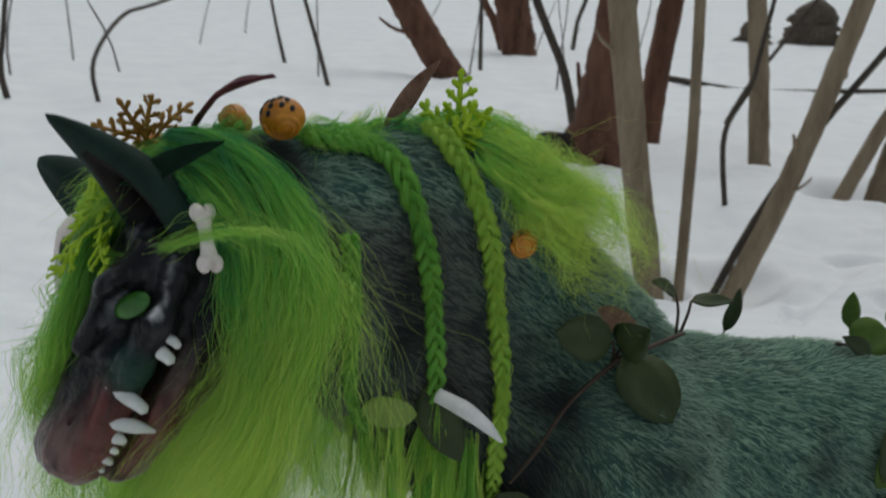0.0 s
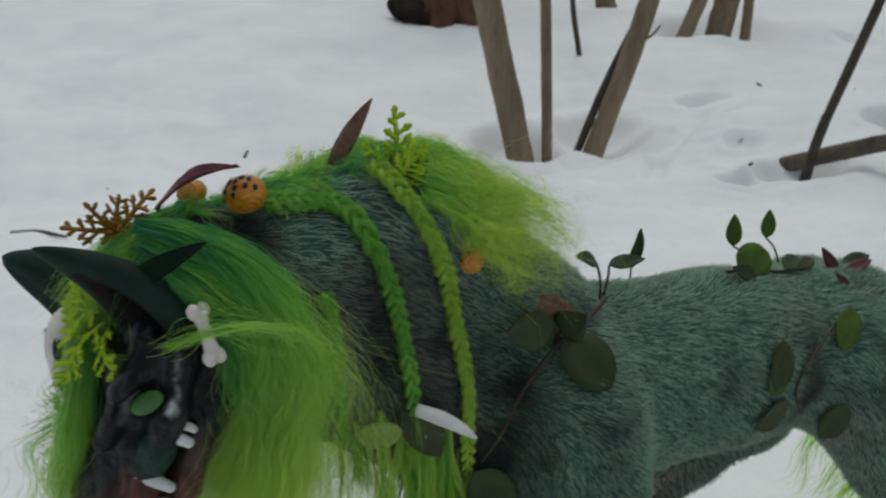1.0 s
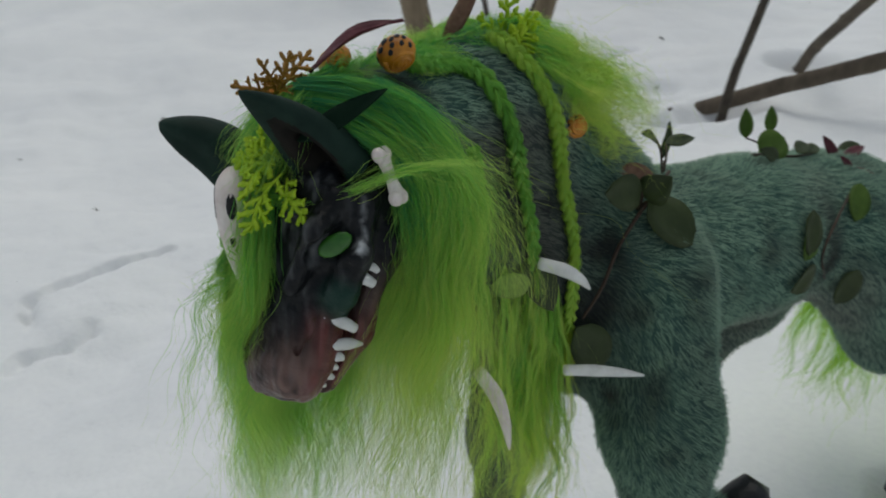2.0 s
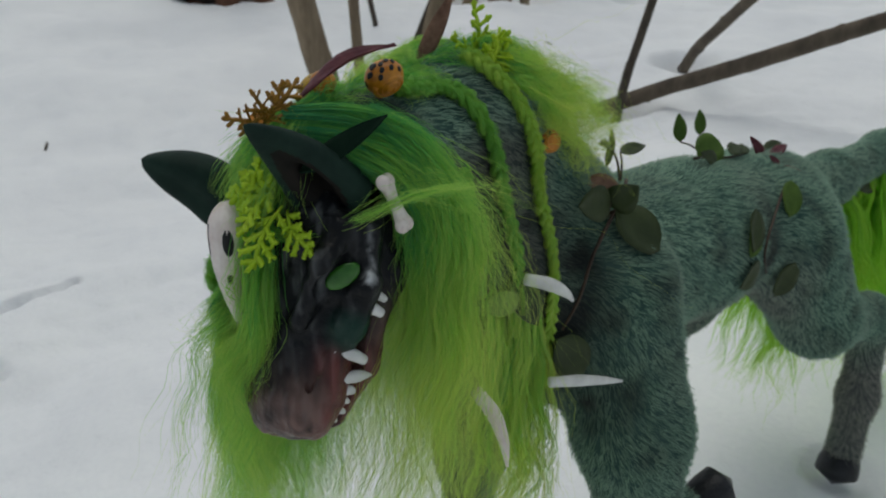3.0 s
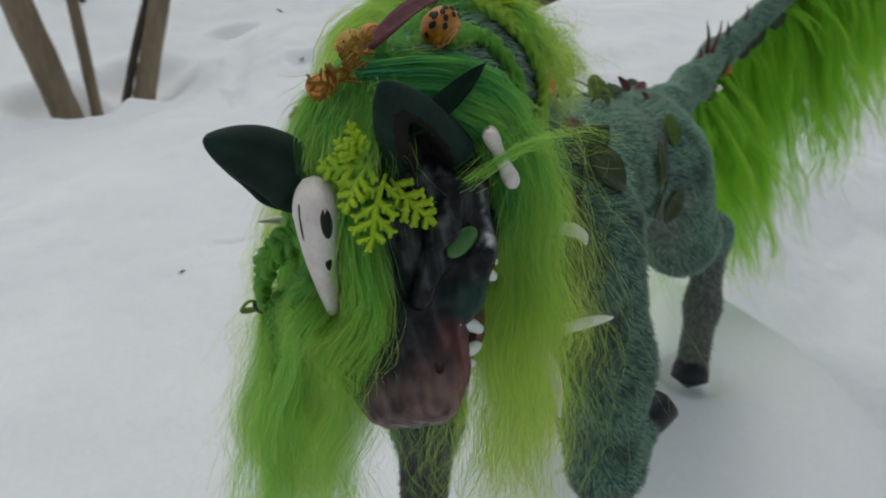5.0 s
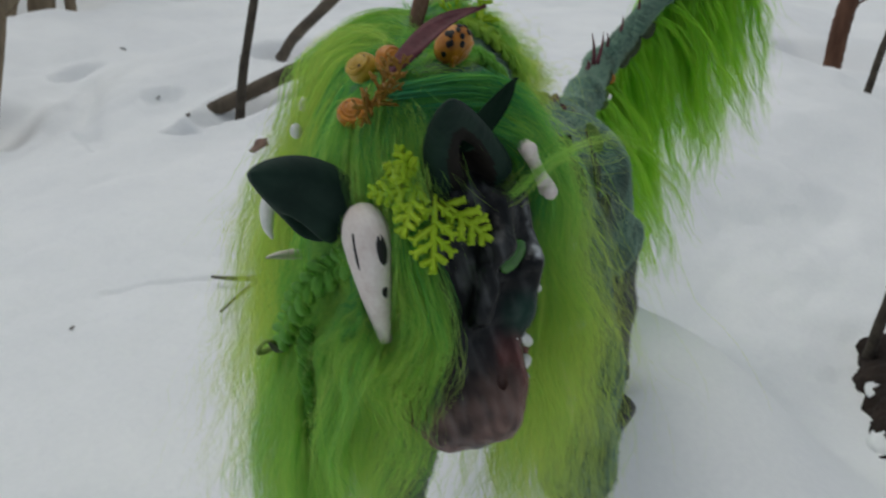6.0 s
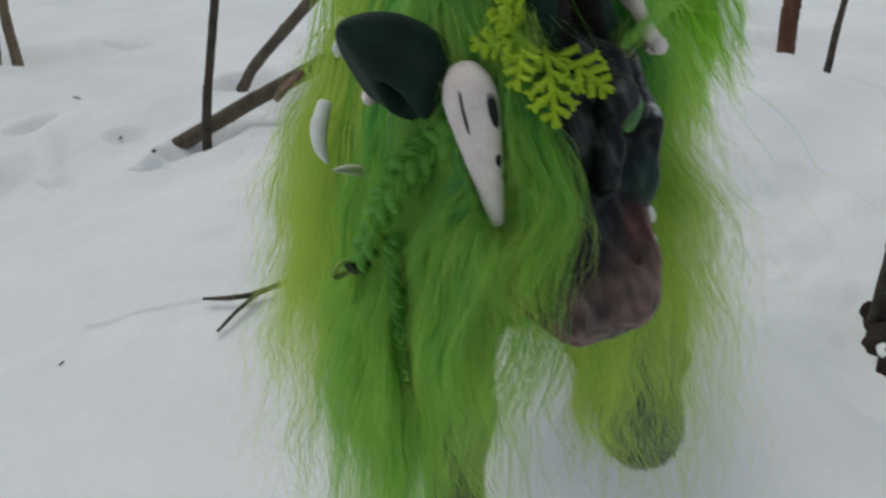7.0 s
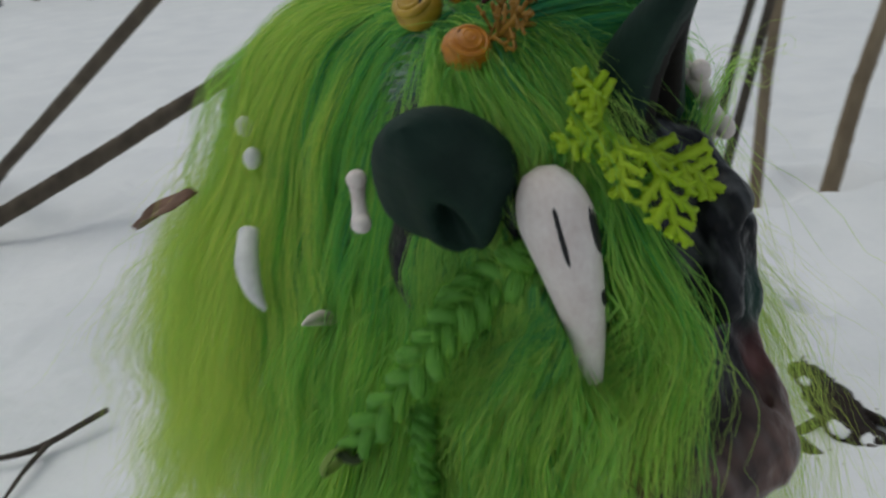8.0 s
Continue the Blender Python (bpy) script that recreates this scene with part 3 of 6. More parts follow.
def build_doll():
    V, Q, T, QI, TI, tint = [], [], [], [], [], {"grey": [], "dark": [], "snout": [], "mark": [], "green": [], "flesh": []}
    count = 0

    def take(v, quads, tris, mat, **values):
        nonlocal count
        v = np.asarray(v, dtype=float)
        V.append(v)
        if len(quads):
            Q.append(np.asarray(quads) + count)
            QI.append(np.zeros(len(quads), dtype=int) + mat)
        if len(tris):
            T.append(np.asarray(tris) + count)
            TI.append(np.full(len(tris), mat))
        for key in tint:
            tint[key].append(values.get(key, np.zeros(len(v))))
        count += len(v)

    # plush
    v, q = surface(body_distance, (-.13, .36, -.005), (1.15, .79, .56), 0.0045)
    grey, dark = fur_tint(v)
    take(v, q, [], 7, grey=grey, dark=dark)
    # fur: short blades laid along the body
    rng = np.random.default_rng(4)
    p = v[q]
    area = np.linalg.norm(np.cross(p[:, 2] - p[:, 0], p[:, 3] - p[:, 1]), axis=1)
    N = 165000
    pick = rng.choice(len(q), N, p=area / area.sum())
    a, b = rng.random((2, N, 1))
    root = (p[pick, 0] * (1 - a) + p[pick, 1] * a) * (1 - b) + (p[pick, 3] * (1 - a) + p[pick, 2] * a) * b
    nrm = slope(body_distance, root)
    clear = head_distance(head_local(root)) > 0.001
    root, nrm = root[clear], nrm[clear]
    flow = np.array([0.75, 0.2, -0.75]) + 0.45 * np.stack([[noise.noise((*(c * 22),)) for c in root], [noise.noise((*(c * 22 + 9),)) for c in root], [noise.noise((*(c * 22 + 17),)) for c in root]], axis=-1)
    flow = unit(flow - nrm * (flow * nrm).sum(1, keepdims=True))
    # tufts: blades lean towards the middle of their clump
    cell = 0.0058
    key = np.floor(root / cell).astype(int)
    uniq, inv = np.unique(key, axis=0, return_inverse=True)
    inv = inv.ravel()
    mean = np.stack([np.bincount(inv, root[:, m]) / np.bincount(inv) for m in range(3)], axis=-1)
    tall = rng.uniform(.65, 1.25, len(uniq))[inv][:, None]
    lie = unit(flow + nrm * rng.uniform(.22, .55, (len(root), 1)) + rng.normal(0, .14, root.shape))
    ln = rng.uniform(.0042, .0078, (len(root), 1)) * tall
    side = unit(np.cross(lie, nrm) + rng.normal(0, .3, root.shape)) * 0.00023
    draw = (mean[inv] - root) * 0.62
    mid = root + lie * ln * .55 + nrm * ln * .06 + draw * .4
    tip = root + lie * ln + (flow - nrm * .5) * ln * .12 + draw
    blades = np.stack([root - side, root + side, mid + side * .7, mid - side * .7, tip], axis=1)
    base = np.arange(len(root))[:, None] * 5
    grey, dark = fur_tint(root)
    take(blades.reshape(-1, 3), base + np.array([[0, 1, 2, 3]]), base + np.array([[3, 2, 4]]), 0, grey=np.repeat(grey, 5), dark=np.repeat(dark, 5))
    # head
    lv, q = surface(head_distance, (-.06, -.056, -.075), (.108, .056, .022), 0.00125)
    nv = slope(head_distance, lv)
    lv = lv + nv * np.array([[.0007 * noise.noise((*(c * 90),)) + .0004 * noise.noise((*(c * 260 + 7),))] for c in lv])
    f, s, u = lv.T
    snout = bump_smooth(f, .056, .094) * (0.55 + 0.45 * bump_smooth(np.abs(s), 0, .01))
    snout = np.clip(snout + 0.6 * bump_smooth(f, .03, .06) * bump_smooth(-u, .008, .02), 0, 1) * np.clip(0.74 + 0.75 * np.array([noise.noise((*(c * 110),)) + 0.7 * noise.noise((*(c * np.array([120, 420, 420]) + 3),)) for c in lv]), 0, 1)
    line = spline([(.004, .0465, .001), (.013, .0468, -.001), (.022, .0455, -.002), (.031, .0435, -.003)], 24)
    away = np.min(np.linalg.norm((lv * [1, 0, 1] + np.stack([f * 0, np.abs(s), f * 0], axis=-1))[:, None] - line[None], axis=2), axis=1)
    speck = np.array([noise.noise((*(c * 420),)) for c in lv])
    mark = np.clip(bump_smooth(.0044 - away, 0, .003) * (0.60 + 1.5 * speck), 0, 1)
    mark = mark * (s < 0)
    streak = np.array([noise.noise((*(c * np.array([70, 240, 240]) + 11),)) + .5 * noise.noise((*(c * np.array([160, 520, 520]) + 5),)) for c in lv])
    brow = bump_smooth(.030 - np.linalg.norm(np.stack([(f - .014) * .8, np.abs(s) - .018, (u - .010) * .6], axis=-1), axis=1), 0, .02)
    mark = np.clip(mark + .34 * np.clip(streak, 0, 1) * (brow + .35 * bump_smooth(f, .02, .05)), 0, 1)
    flesh = bump_smooth(f, .050, .068) * bump_smooth(.0995 - f, 0, .012) * bump_smooth(np.abs(s), .008, .016) * bump_smooth(.004 - u, 0, .006)
    flesh = np.clip(flesh * (.75 + .6 * streak), 0, 1)
    green = 0.9 * bump_smooth(.014 - np.linalg.norm(np.stack([f - .052, np.abs(s) - .030, u + .008], axis=-1), axis=1), 0, .008)
    take(head(0, 0, 0) + lv @ np.stack([HEAD_F, HEAD_S, HEAD_U]), q, [], 1, snout=snout, mark=mark, green=green, flesh=flesh)

    def local(build, mat):
        v = np.concatenate(build.v)
        take(HEAD_AT + v @ np.stack([HEAD_F, HEAD_S, HEAD_U]), build.q, build.t, mat)

    for side in (-1, 1):
        v, fo, fi = ear_shell(side)
        w = HEAD_AT + v @ np.stack([HEAD_F, HEAD_S, HEAD_U])
        take(w, np.array(fo + fi), [], [2] * len(fo) + [3 if side < 0 and ((i % 22 - 10.5) / 8) ** 2 + ((i // 22 - 7) / 9) ** 2 < 1 else 2 for i in range(len(fi))])
        d = unit(np.array([-.0083, side * .0119, -.0066]))
        n = unit(np.array([.25, side * .62, .75]))
        if side < 0:
            local(ball(Build(), np.array([.0300, side * .0342, .0028]) - n * .0006, (d * .0082, np.cross(n, d) * .0046, n * .0014)), 4)
        # teeth
        t = Build()
        for a, b, r, e in (((.0375, .0385, -.0105), (.0395, .0415, -.0165), .0023, .7), ((.0420, .0345, -.0060), (.0450, .0395, -.0165), .0033, .75),
                           ((.0600, .0245, -.0020), (.0645, .0300, -.0165), .0034, .75), ((.0725, .0235, -.0060), (.0710, .0280, -.0235), .0034, .25),
                           ((.0773, .0225, -.0090), (.0775, .0248, -.0150), .0027, .6), ((.0815, .0195, -.0090), (.0818, .0222, -.0145), .0022, .6), ((.0855, .0170, -.0090), (.0862, .0200, -.0145), .0022, .6), ((.0892, .0130, -.0090), (.0900, .0160, -.0140), .0018, .6)):
            if side > 0 and a[0] < .05:
                continue
            a, b = np.array(a) * [1, side, 1], np.array(b) * [1, side, 1]
            tube(t, [a, a * .45 + b * .55 + [-.0006, side * .0008, 0], b], [r * .66, r * .84, r * e * .84], sides=9, n=8)
        local(t, 5)
    hoof = Build()
    for a, b, ra, rb in HOOVES:
        a, b = np.array(a), np.array(b)
        tube(hoof, [a, a * .5 + b * .5, b], [ra * .95, ra * .5 + rb * .55, rb], sides=14, n=6)
    take(np.concatenate(hoof.v), hoof.q, hoof.t, 6)
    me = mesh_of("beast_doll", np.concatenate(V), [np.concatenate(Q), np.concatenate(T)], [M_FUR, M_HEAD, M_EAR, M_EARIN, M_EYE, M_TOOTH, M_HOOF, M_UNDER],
                 np.concatenate(QI + TI), attributes={k: np.concatenate(x) for k, x in tint.items()})
    return tagged(new("beast_doll", me), "handmade teal plush beast doll with a dark painted clay head", "doll")


build_doll()


# ---- hair ----
def drape(roots, dirs, lengths, stiff, rng, nodes=18, margin=0.003, sway=0.25, wind=(0, 0, 0)):
    """Hair guides that start along dirs, fall by their weight and slide over the doll."""
    pos, d = np.array(roots, dtype=float), unit(dirs)
    step = np.asarray(lengths)[:, None] / (nodes - 1)
    out = [pos.copy()]
    keep = np.asarray(margin) * np.ones(len(pos))
    lean = rng.normal(0, sway, pos.shape) * [1, 1, 0.3]
    for i in range(nodes - 1):
        k = stiff ** (1 + 0.12 * i)
        pull = np.array([0, 0, -1.0]) + np.array(wind) + lean * (0.5 + 0.5 * math.sin(i * 0.9))
        d = unit(d * k + pull * (1 - k))
        pos = pos + d * step
        dist = all_distance(pos)
        gap = keep * min(1, (i + 1) / (0.5 * nodes))
        low = dist < gap
        if low.any():
            n = slope(all_distance, pos[low])
            pos[low] += n * (gap[low] - dist[low])[:, None]
            into = np.minimum((d[low] * n).sum(1, keepdims=True), 0)
            d[low] = unit(d[low] - n * into)
        pos[:, 2] = np.maximum(pos[:, 2], 0.012)
        out.append(pos.copy())
    return np.stack(out, axis=1)


def split(g, m, rng, spread=(.001, .004), wave=.003, turns=(1.0, 3.0), late=0.8):
    """Each guide becomes m smaller locks that part and wave on their own."""
    N, n, _ = g.shape
    k = np.linspace(0, 1, n)[None, :, None]
    out = np.repeat(g, m, axis=0) + rng.normal(0, 1, (N * m, 1, 3)) * (spread[0] + (spread[1] - spread[0]) * k)
    return wavy(out, rng, wave, turns, late)


SWIRLS = [((61, 38, 92), (.8, .2, .1), .3), ((-47, 83, 66), (.1, .9, .2), 1.9), ((104, -29, 131), (.6, -.6, .2), 4.1), ((-88, -120, 97), (-.5, .5, .3), 2.7), ((35, 141, -150), (.5, .4, -.3), 5.2)]


def swirled(g, amount):
    """Waves that neighbouring locks share, growing towards the tips."""
    k = np.linspace(0, 1, g.shape[1])[None, :, None] ** 0.9
    d = sum(np.sin(g @ np.array(w) + p)[..., None] * np.array(v) for w, v, p in SWIRLS)
    return g + d * amount * k


def locks(guides, each, rng, spread=(0.001, 0.0022), wave=0.0006, width=0.00027, fray=0.12, tone=(0.3, 0.6), vary=0.12, ends=(0.72, 1.0), swirl=0.004, turn=1.0):
    """Ribbon strands round each guide: bundled, waved and frayed towards the tips; tone runs from green to yellow."""
    G, n, _ = guides.shape
    g = np.repeat(swirled(guides, swirl), each, axis=0)
    N = len(g)
    k = np.linspace(0, 1, n)[None, :, None]
    off = rng.normal(0, 1, (N, 1, 3))
    size = spread[0] + (spread[1] - spread[0]) * k ** 0.8
    size = size * (1 - 0.55 * k ** 2)
    s = g + off * size
    ph = rng.uniform(0, 6.28, (N, 1, 3))
    fr = rng.uniform(2.0, 5.0, (N, 1, 1))
    s = s + wave * k * np.sin(k * 6.28 * fr + ph) * rng.uniform(0.3, 1.6, (N, 1, 1))
    s = s + rng.normal(0, 1, (N, 1, 3)) * (k ** 2.0) * fray * 0.05 * rng.random((N, 1, 1)) ** 3
    cut = rng.uniform(*ends, (N, 1, 1))
    idx = np.linspace(0, 1, n)[None, :] * cut[:, :, 0] * (n - 1)
    lo = np.minimum(idx.astype(int), n - 2)
    f = (idx - lo)[..., None]
    rows = np.arange(N)[:, None]
    s = s[rows, lo] * (1 - f) + s[rows, lo + 1] * f
    t = unit(np.gradient(s, axis=1))
    side = unit(np.cross(t, rng.normal(0, 1, (N, 1, 3))))
    w = width * rng.uniform(0.6, 1.25, (N, 1, 1)) * (1 - 0.75 * k ** 3)
    v = np.stack([s - side * w / 2, s + side * w / 2], axis=2).reshape(-1, 3)
    a = (np.arange(N) * n * 2)[:, None] + (np.arange(n - 1) * 2)[None]
    q = np.stack([a, a + 1, a + 3, a + 2], axis=-1).reshape(-1, 4)
    dye = np.repeat(rng.normal(0, vary, (G, 1)), each, axis=0) + rng.normal(0, vary * .4, (N, 1)) + tone[0] + (tone[1] - tone[0]) * k[..., 0] ** turn
    return v, q, np.repeat(np.clip(dye, 0, 1)[..., None], 2, axis=2).ravel()


def hair(name, bundles, label, category="hair", m=None, press=False):
    """bundles: (vertices, quads, tones) gathered into one object."""
    V, Q, T, n = [], [], [], 0
    for v, q, t in bundles:
        V.append(under_braid(close_in(v)) if press else v)
        Q.append(q + n)
        T.append(t)
        n += len(v)
    ob = new(name, mesh_of(name, np.concatenate(V), [np.concatenate(Q)], [m or M_HAIR], attributes={"tone": np.concatenate(T)}))
    return tagged(ob, label, category, kind="stuff")


def along(points, n, rng, jitter):
    p = spline(points, 60)
    return p[rng.integers(0, 60, n)] + rng.normal(0, 1, (n, 3)) * jitter


def to_skin(P, off=0.0):
    P = np.array(P, dtype=float)
    for _ in range(4):
        P = P - slope(all_distance, P) * (all_distance(P) - off)[:, None]
    return P


def aim(v, n, rng, s=0.25):
    return unit(np.array(v, dtype=float) + rng.normal(0, s, (n, 3)))


def lay(roots, dirs, rise=0.15):
    """Turns directions along the skin at the roots, a little lifted."""
    n = slope(all_distance, roots)
    d = unit(dirs)
    return unit(d - n * (d * n).sum(1, keepdims=True) + n * rise)


def wavy(g, rng, amount, turns=(1.0, 2.6), late=0.8):
    """Long soft waves over whole locks."""
    N, n, _ = g.shape
    k = np.linspace(0, 1, n)[None, :, None]
    t = unit(np.gradient(g, axis=1))
    a = unit(np.cross(t, rng.normal(0, 1, (N, 1, 3))))
    f = rng.uniform(*turns, (N, 1, 1))
    return g + a * amount * k ** late * np.sin(k * 6.28 * f + rng.uniform(0, 6.28, (N, 1, 1))) * rng.uniform(.4, 1.4, (N, 1, 1))


HUNG = [(-.1150, .4210, .4745), (-.1130, .4330, .4668), (-.1190, .4400, .4600), (-.1200, .4481, .4491), (-.1150, .4597, .4326), (-.1045, .4758, .4101)]
HUNG_LOW = [(-0.1119, 0.4521, 0.4297), (-0.1152, 0.4514, 0.4118), (-0.1115, 0.4529, 0.3949), (-0.1096, 0.4542, 0.3783), (-0.1102, 0.4520, 0.3618)]
# things that lie on top of the long mane: from, to, and how far the hair keeps from them
ON_MANE = [((-.0484, .5274, .4558), (-.0639, .5176, .4359), .008), ((-.0900, .4723, .4890), (-.0940, .4706, .4765), .009), ((-.0930, .4915, .4440), (-.0680, .4935, .4320), .005),
           ((-.0270, .5328, .4764), (-.0091, .5433, .4840), .008), ((.0200, .6100, .4370), (-.0200, .5640, .4600), .004)]


def behind(g, a, b, w, gap=.004):
    """Pushes locks that lie in front of something, over a width w, back behind it."""
    a, b = np.array(a), np.array(b)
    away = unit(np.array([.74, .46, -.36]))
    h = np.clip(((g - a) @ (b - a)) / ((b - a) @ (b - a)), 0, 1)[..., None]
    v = g - a - h * (b - a)
    deep = (v @ away)[..., None]
    wide = np.linalg.norm(v - deep * away, axis=-1, keepdims=True)
    share = np.clip((1.6 * w - wide) / (.8 * w), 0, 1)
    share = share * share * (3 - 2 * share) * (deep > -.06)
    return g + away * np.maximum(gap - deep, 0) * share


def under_braid(g):
    """Lays locks behind the braid and the charms that lie on the long mane."""
    for line, w, gap in ((HUNG[2:], .0046, .003), (HUNG_LOW, .0030, .002)):
        for a, b in zip(line[:-1], line[1:]):
            g = behind(g, a, b, w, gap)
    for a, b, r in ON_MANE:
        g = behind(g, a, b, r * .6, .003)
    for a, b, w in (((-.1140, .4190, .490), (-.1165, .4120, .470), .0066), ((-.1165, .4120, .470), (-.1190, .4052, .446), .0045)):
        g = behind(g, a, b, w, .001)
    return g


def close_in(g):
    """Keeps the hair of the right cheek flat against the head."""
    q = head_local(g)
    over = np.maximum(q[..., 1] + .64 * q[..., 2] - .0315, 0) * bump_smooth(.045 - q[..., 0], 0, .022) * .6
    return g - over[..., None] * (HEAD_S + .64 * HEAD_U)


def clear_of(g, a=(-.1135, .4190, .496), b=(-.1185, .4052, .446), r=.0110):
    """Presses locks back behind the thing that hangs over them."""
    a, b = np.array(a), np.array(b)
    h = np.clip(((g - a) @ (b - a)) / ((b - a) @ (b - a)), 0, 1)[..., None]
    v = g - a - h * (b - a)
    d = np.linalg.norm(v, axis=-1, keepdims=True)
    return g + np.array([.72, .42, -.30]) * np.maximum(r - d, 0)


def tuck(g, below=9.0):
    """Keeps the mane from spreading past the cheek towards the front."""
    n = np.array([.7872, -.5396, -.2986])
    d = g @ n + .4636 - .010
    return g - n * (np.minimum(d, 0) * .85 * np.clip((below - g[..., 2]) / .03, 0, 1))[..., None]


def family(a, b, n, rng, cut, spread, nodes=18):
    """Guides between two lines that were drawn by eye, kept out of the doll."""
    u = np.sort(rng.random((n, 1, 1)), axis=0)
    g = spline(a, nodes)[None] * (1 - u) + spline(b, nodes)[None] * u
    g = g + rng.normal(0, spread, (n, 1, 3)) * np.linspace(.4, 1.5, nodes)[None, :, None]
    share = rng.uniform(*cut, n)
    idx = np.linspace(0, 1, nodes)[None] * share[:, None] * (nodes - 1)
    lo = np.minimum(idx.astype(int), nodes - 2)
    f = (idx - lo)[..., None]
    g = g[np.arange(n)[:, None], lo] * (1 - f) + g[np.arange(n)[:, None], lo + 1] * f
    flat = g.reshape(-1, 3)
    keep = np.repeat(rng.uniform(.001, .005, n), nodes)
    for _ in range(3):
        d = all_distance(flat)
        low = d < keep
        flat[low] += slope(all_distance, flat[low]) * (keep[low] - d[low])[:, None]
    return flat.reshape(n, nodes, 3)


def build_hair():
    rng = np.random.default_rng(11)
    CREST = [(-.075, .440, .528), (-.03, .458, .532), (.02, .488, .532), (.06, .503, .505), (.095, .517, .465)]
    # forelock over the right of the face
    fore_in = [head(-.010, -.002, .012), head(.018, -.002, .016), head(.045, -.001, .015), head(.066, .015, .006), (-.126, .396, .375), (-.123, .400, .31), (-.118, .402, .25)]
    fore_out = [head(.022, .016, .014), head(.031, .034, .003), head(.041, .045, -.018), (-.112, .445, .39), (-.112, .446, .33), (-.112, .446, .25)]
    g = wavy(family(fore_in, fore_out, 36, rng, (.50, 1.0), .003, 32), rng, .006, (1.0, 2.2), 1.4)
    # root tones lowered to carry the shadow beside the bird skull
    fore = [locks(under_braid(clear_of(split(g, 5, rng, (.0005, .0045), .0032, (2.0, 4.5), 1.0))), 15, rng, (.0007, .0022), wave=.0016, tone=(.25, .62), vary=.13, fray=.3, width=.00023, ends=(.62, 1.0))]
    fore.append(locks(under_braid(clear_of(split(g[::3], 3, rng, (.0006, .010), .005, (3, 6), 1.4))), 7, rng, (.001, .005), wave=.002, tone=(.42, .8), fray=.45, width=.0002))
    g = family([head(.016, .006, .015), head(.025, .018, .017), head(.036, .029, .009), head(.048, .034, -.008), (-.124, .420, .39), (-.124, .424, .32)], [head(.024, .014, .016), head(.029, .030, .010), head(.034, .041, -.003), head(.041, .044, -.022), (-.107, .446, .39), (-.106, .450, .32)], 20, rng, (.4, .95), .001, 26)
    # this bundle's dark green also has that shadow put into its tone
    fore.append(locks(split(g, 5, rng, (.0004, .003), .003, (2, 5)), 14, rng, (.0004, .0010), tone=(.18, .46), vary=.15, fray=.1, swirl=.003))
    # hair combed forward over the poll, between the ears
    n = 60
    r = to_skin(along([head(-.050, -.012, -.020), head(-.054, -.002, -.014), head(-.050, .006, -.020)], n, rng, .002))
    g = drape(r, lay(r, aim(HEAD_F + HEAD_U * .2 - HEAD_S * .06, n, rng, .06), .12), rng.uniform(.040, .085, n), .95, rng, nodes=16, margin=rng.uniform(.001, .005, n), sway=.03)
    fore.append(locks(split(g, 3, rng, (.001, .002), .0015), 24, rng, (.001, .0022), wave=.001, tone=(.26, .52), vary=.14, fray=.3, width=.00023, ends=(.55, 1.0), swirl=.002))
    hair("forelock", fore, "lime and green wavy forelock hanging over one side of the face", press=True)
    # left side: swept back from the poll behind the ear, then hanging away from the neck
    back = [(-.082, .432, .529), (-.060, .412, .532), (-.038, .402, .521), (-.025, .399, .496), (-.024, .387, .450), (-.030, .368, .39), (-.036, .354, .33), (-.044, .348, .25)]
    near = [(-.084, .414, .520), (-.066, .394, .517), (-.052, .385, .503), (-.043, .384, .475), (-.036, .384, .44), (-.040, .374, .38), (-.047, .366, .32), (-.053, .360, .24)]
    g = family(back, near, 60, rng, (.32, .60), .0025)
    left = [locks(split(g, 3, rng, (.0008, .003), .002, (1, 2.4)), 24, rng, (.0007, .0013), tone=(.04, .44), vary=.12, swirl=.0015)]
    g = family(back[2:], near[2:], 30, rng, (.7, 1.0), .006, 30)
    # dark roots: green dye plus shade under the swept hair, painted as tone
    left.append(locks(split(wavy(g, rng, .006), 4, rng, (.001, .007), .0045, (2.5, 6)), 8, rng, (.0010, .0035), wave=.003, tone=(.06, .84), turn=1.3, vary=.09, fray=.45, width=.0002, ends=(.45, 1.0), swirl=.0036))
    # the loose veil that billows out from the side of the neck
    out_a = [(-.052, .407, .530), (-.032, .402, .512), (-.020, .395, .485), (-.022, .380, .452), (-.034, .358, .41), (-.050, .342, .36), (-.058, .338, .28)]
    out_b = [(-.056, .405, .529), (-.046, .395, .510), (-.037, .390, .488), (-.042, .390, .452), (-.066, .374, .412), (-.096, .354, .366), (-.118, .342, .31)]
    g = family(out_a, out_b, 62, rng, (.70, 1.0), .004, 30)
    # the veil's late, dark roots mix dye with shade painted against the neck
    left.append(locks(split(g, 6, rng, (.0015, .008), .0045, (2.5, 6)), 9, rng, (.0012, .0045), wave=.0035, tone=(.08, .95), vary=.07, fray=.5, width=.00018, ends=(.55, 1.0), swirl=.0036, turn=1.4))
    stray = family([(-.034, .400, .512), (-.008, .392, .482), (.006, .380, .445), (.014, .362, .39), (.012, .350, .32)], [(-.030, .400, .514), (-.014, .398, .488), (-.006, .386, .450), (-.004, .360, .39), (-.010, .350, .31)], 8, rng, (.5, 1.0), .006, 30)
    left.append(locks(split(stray, 4, rng, (.002, .010), .006, (2.5, 6)), 5, rng, (.0012, .006), wave=.004, tone=(.36, .84), fray=.6, width=.00016, ends=(.5, 1.0)))
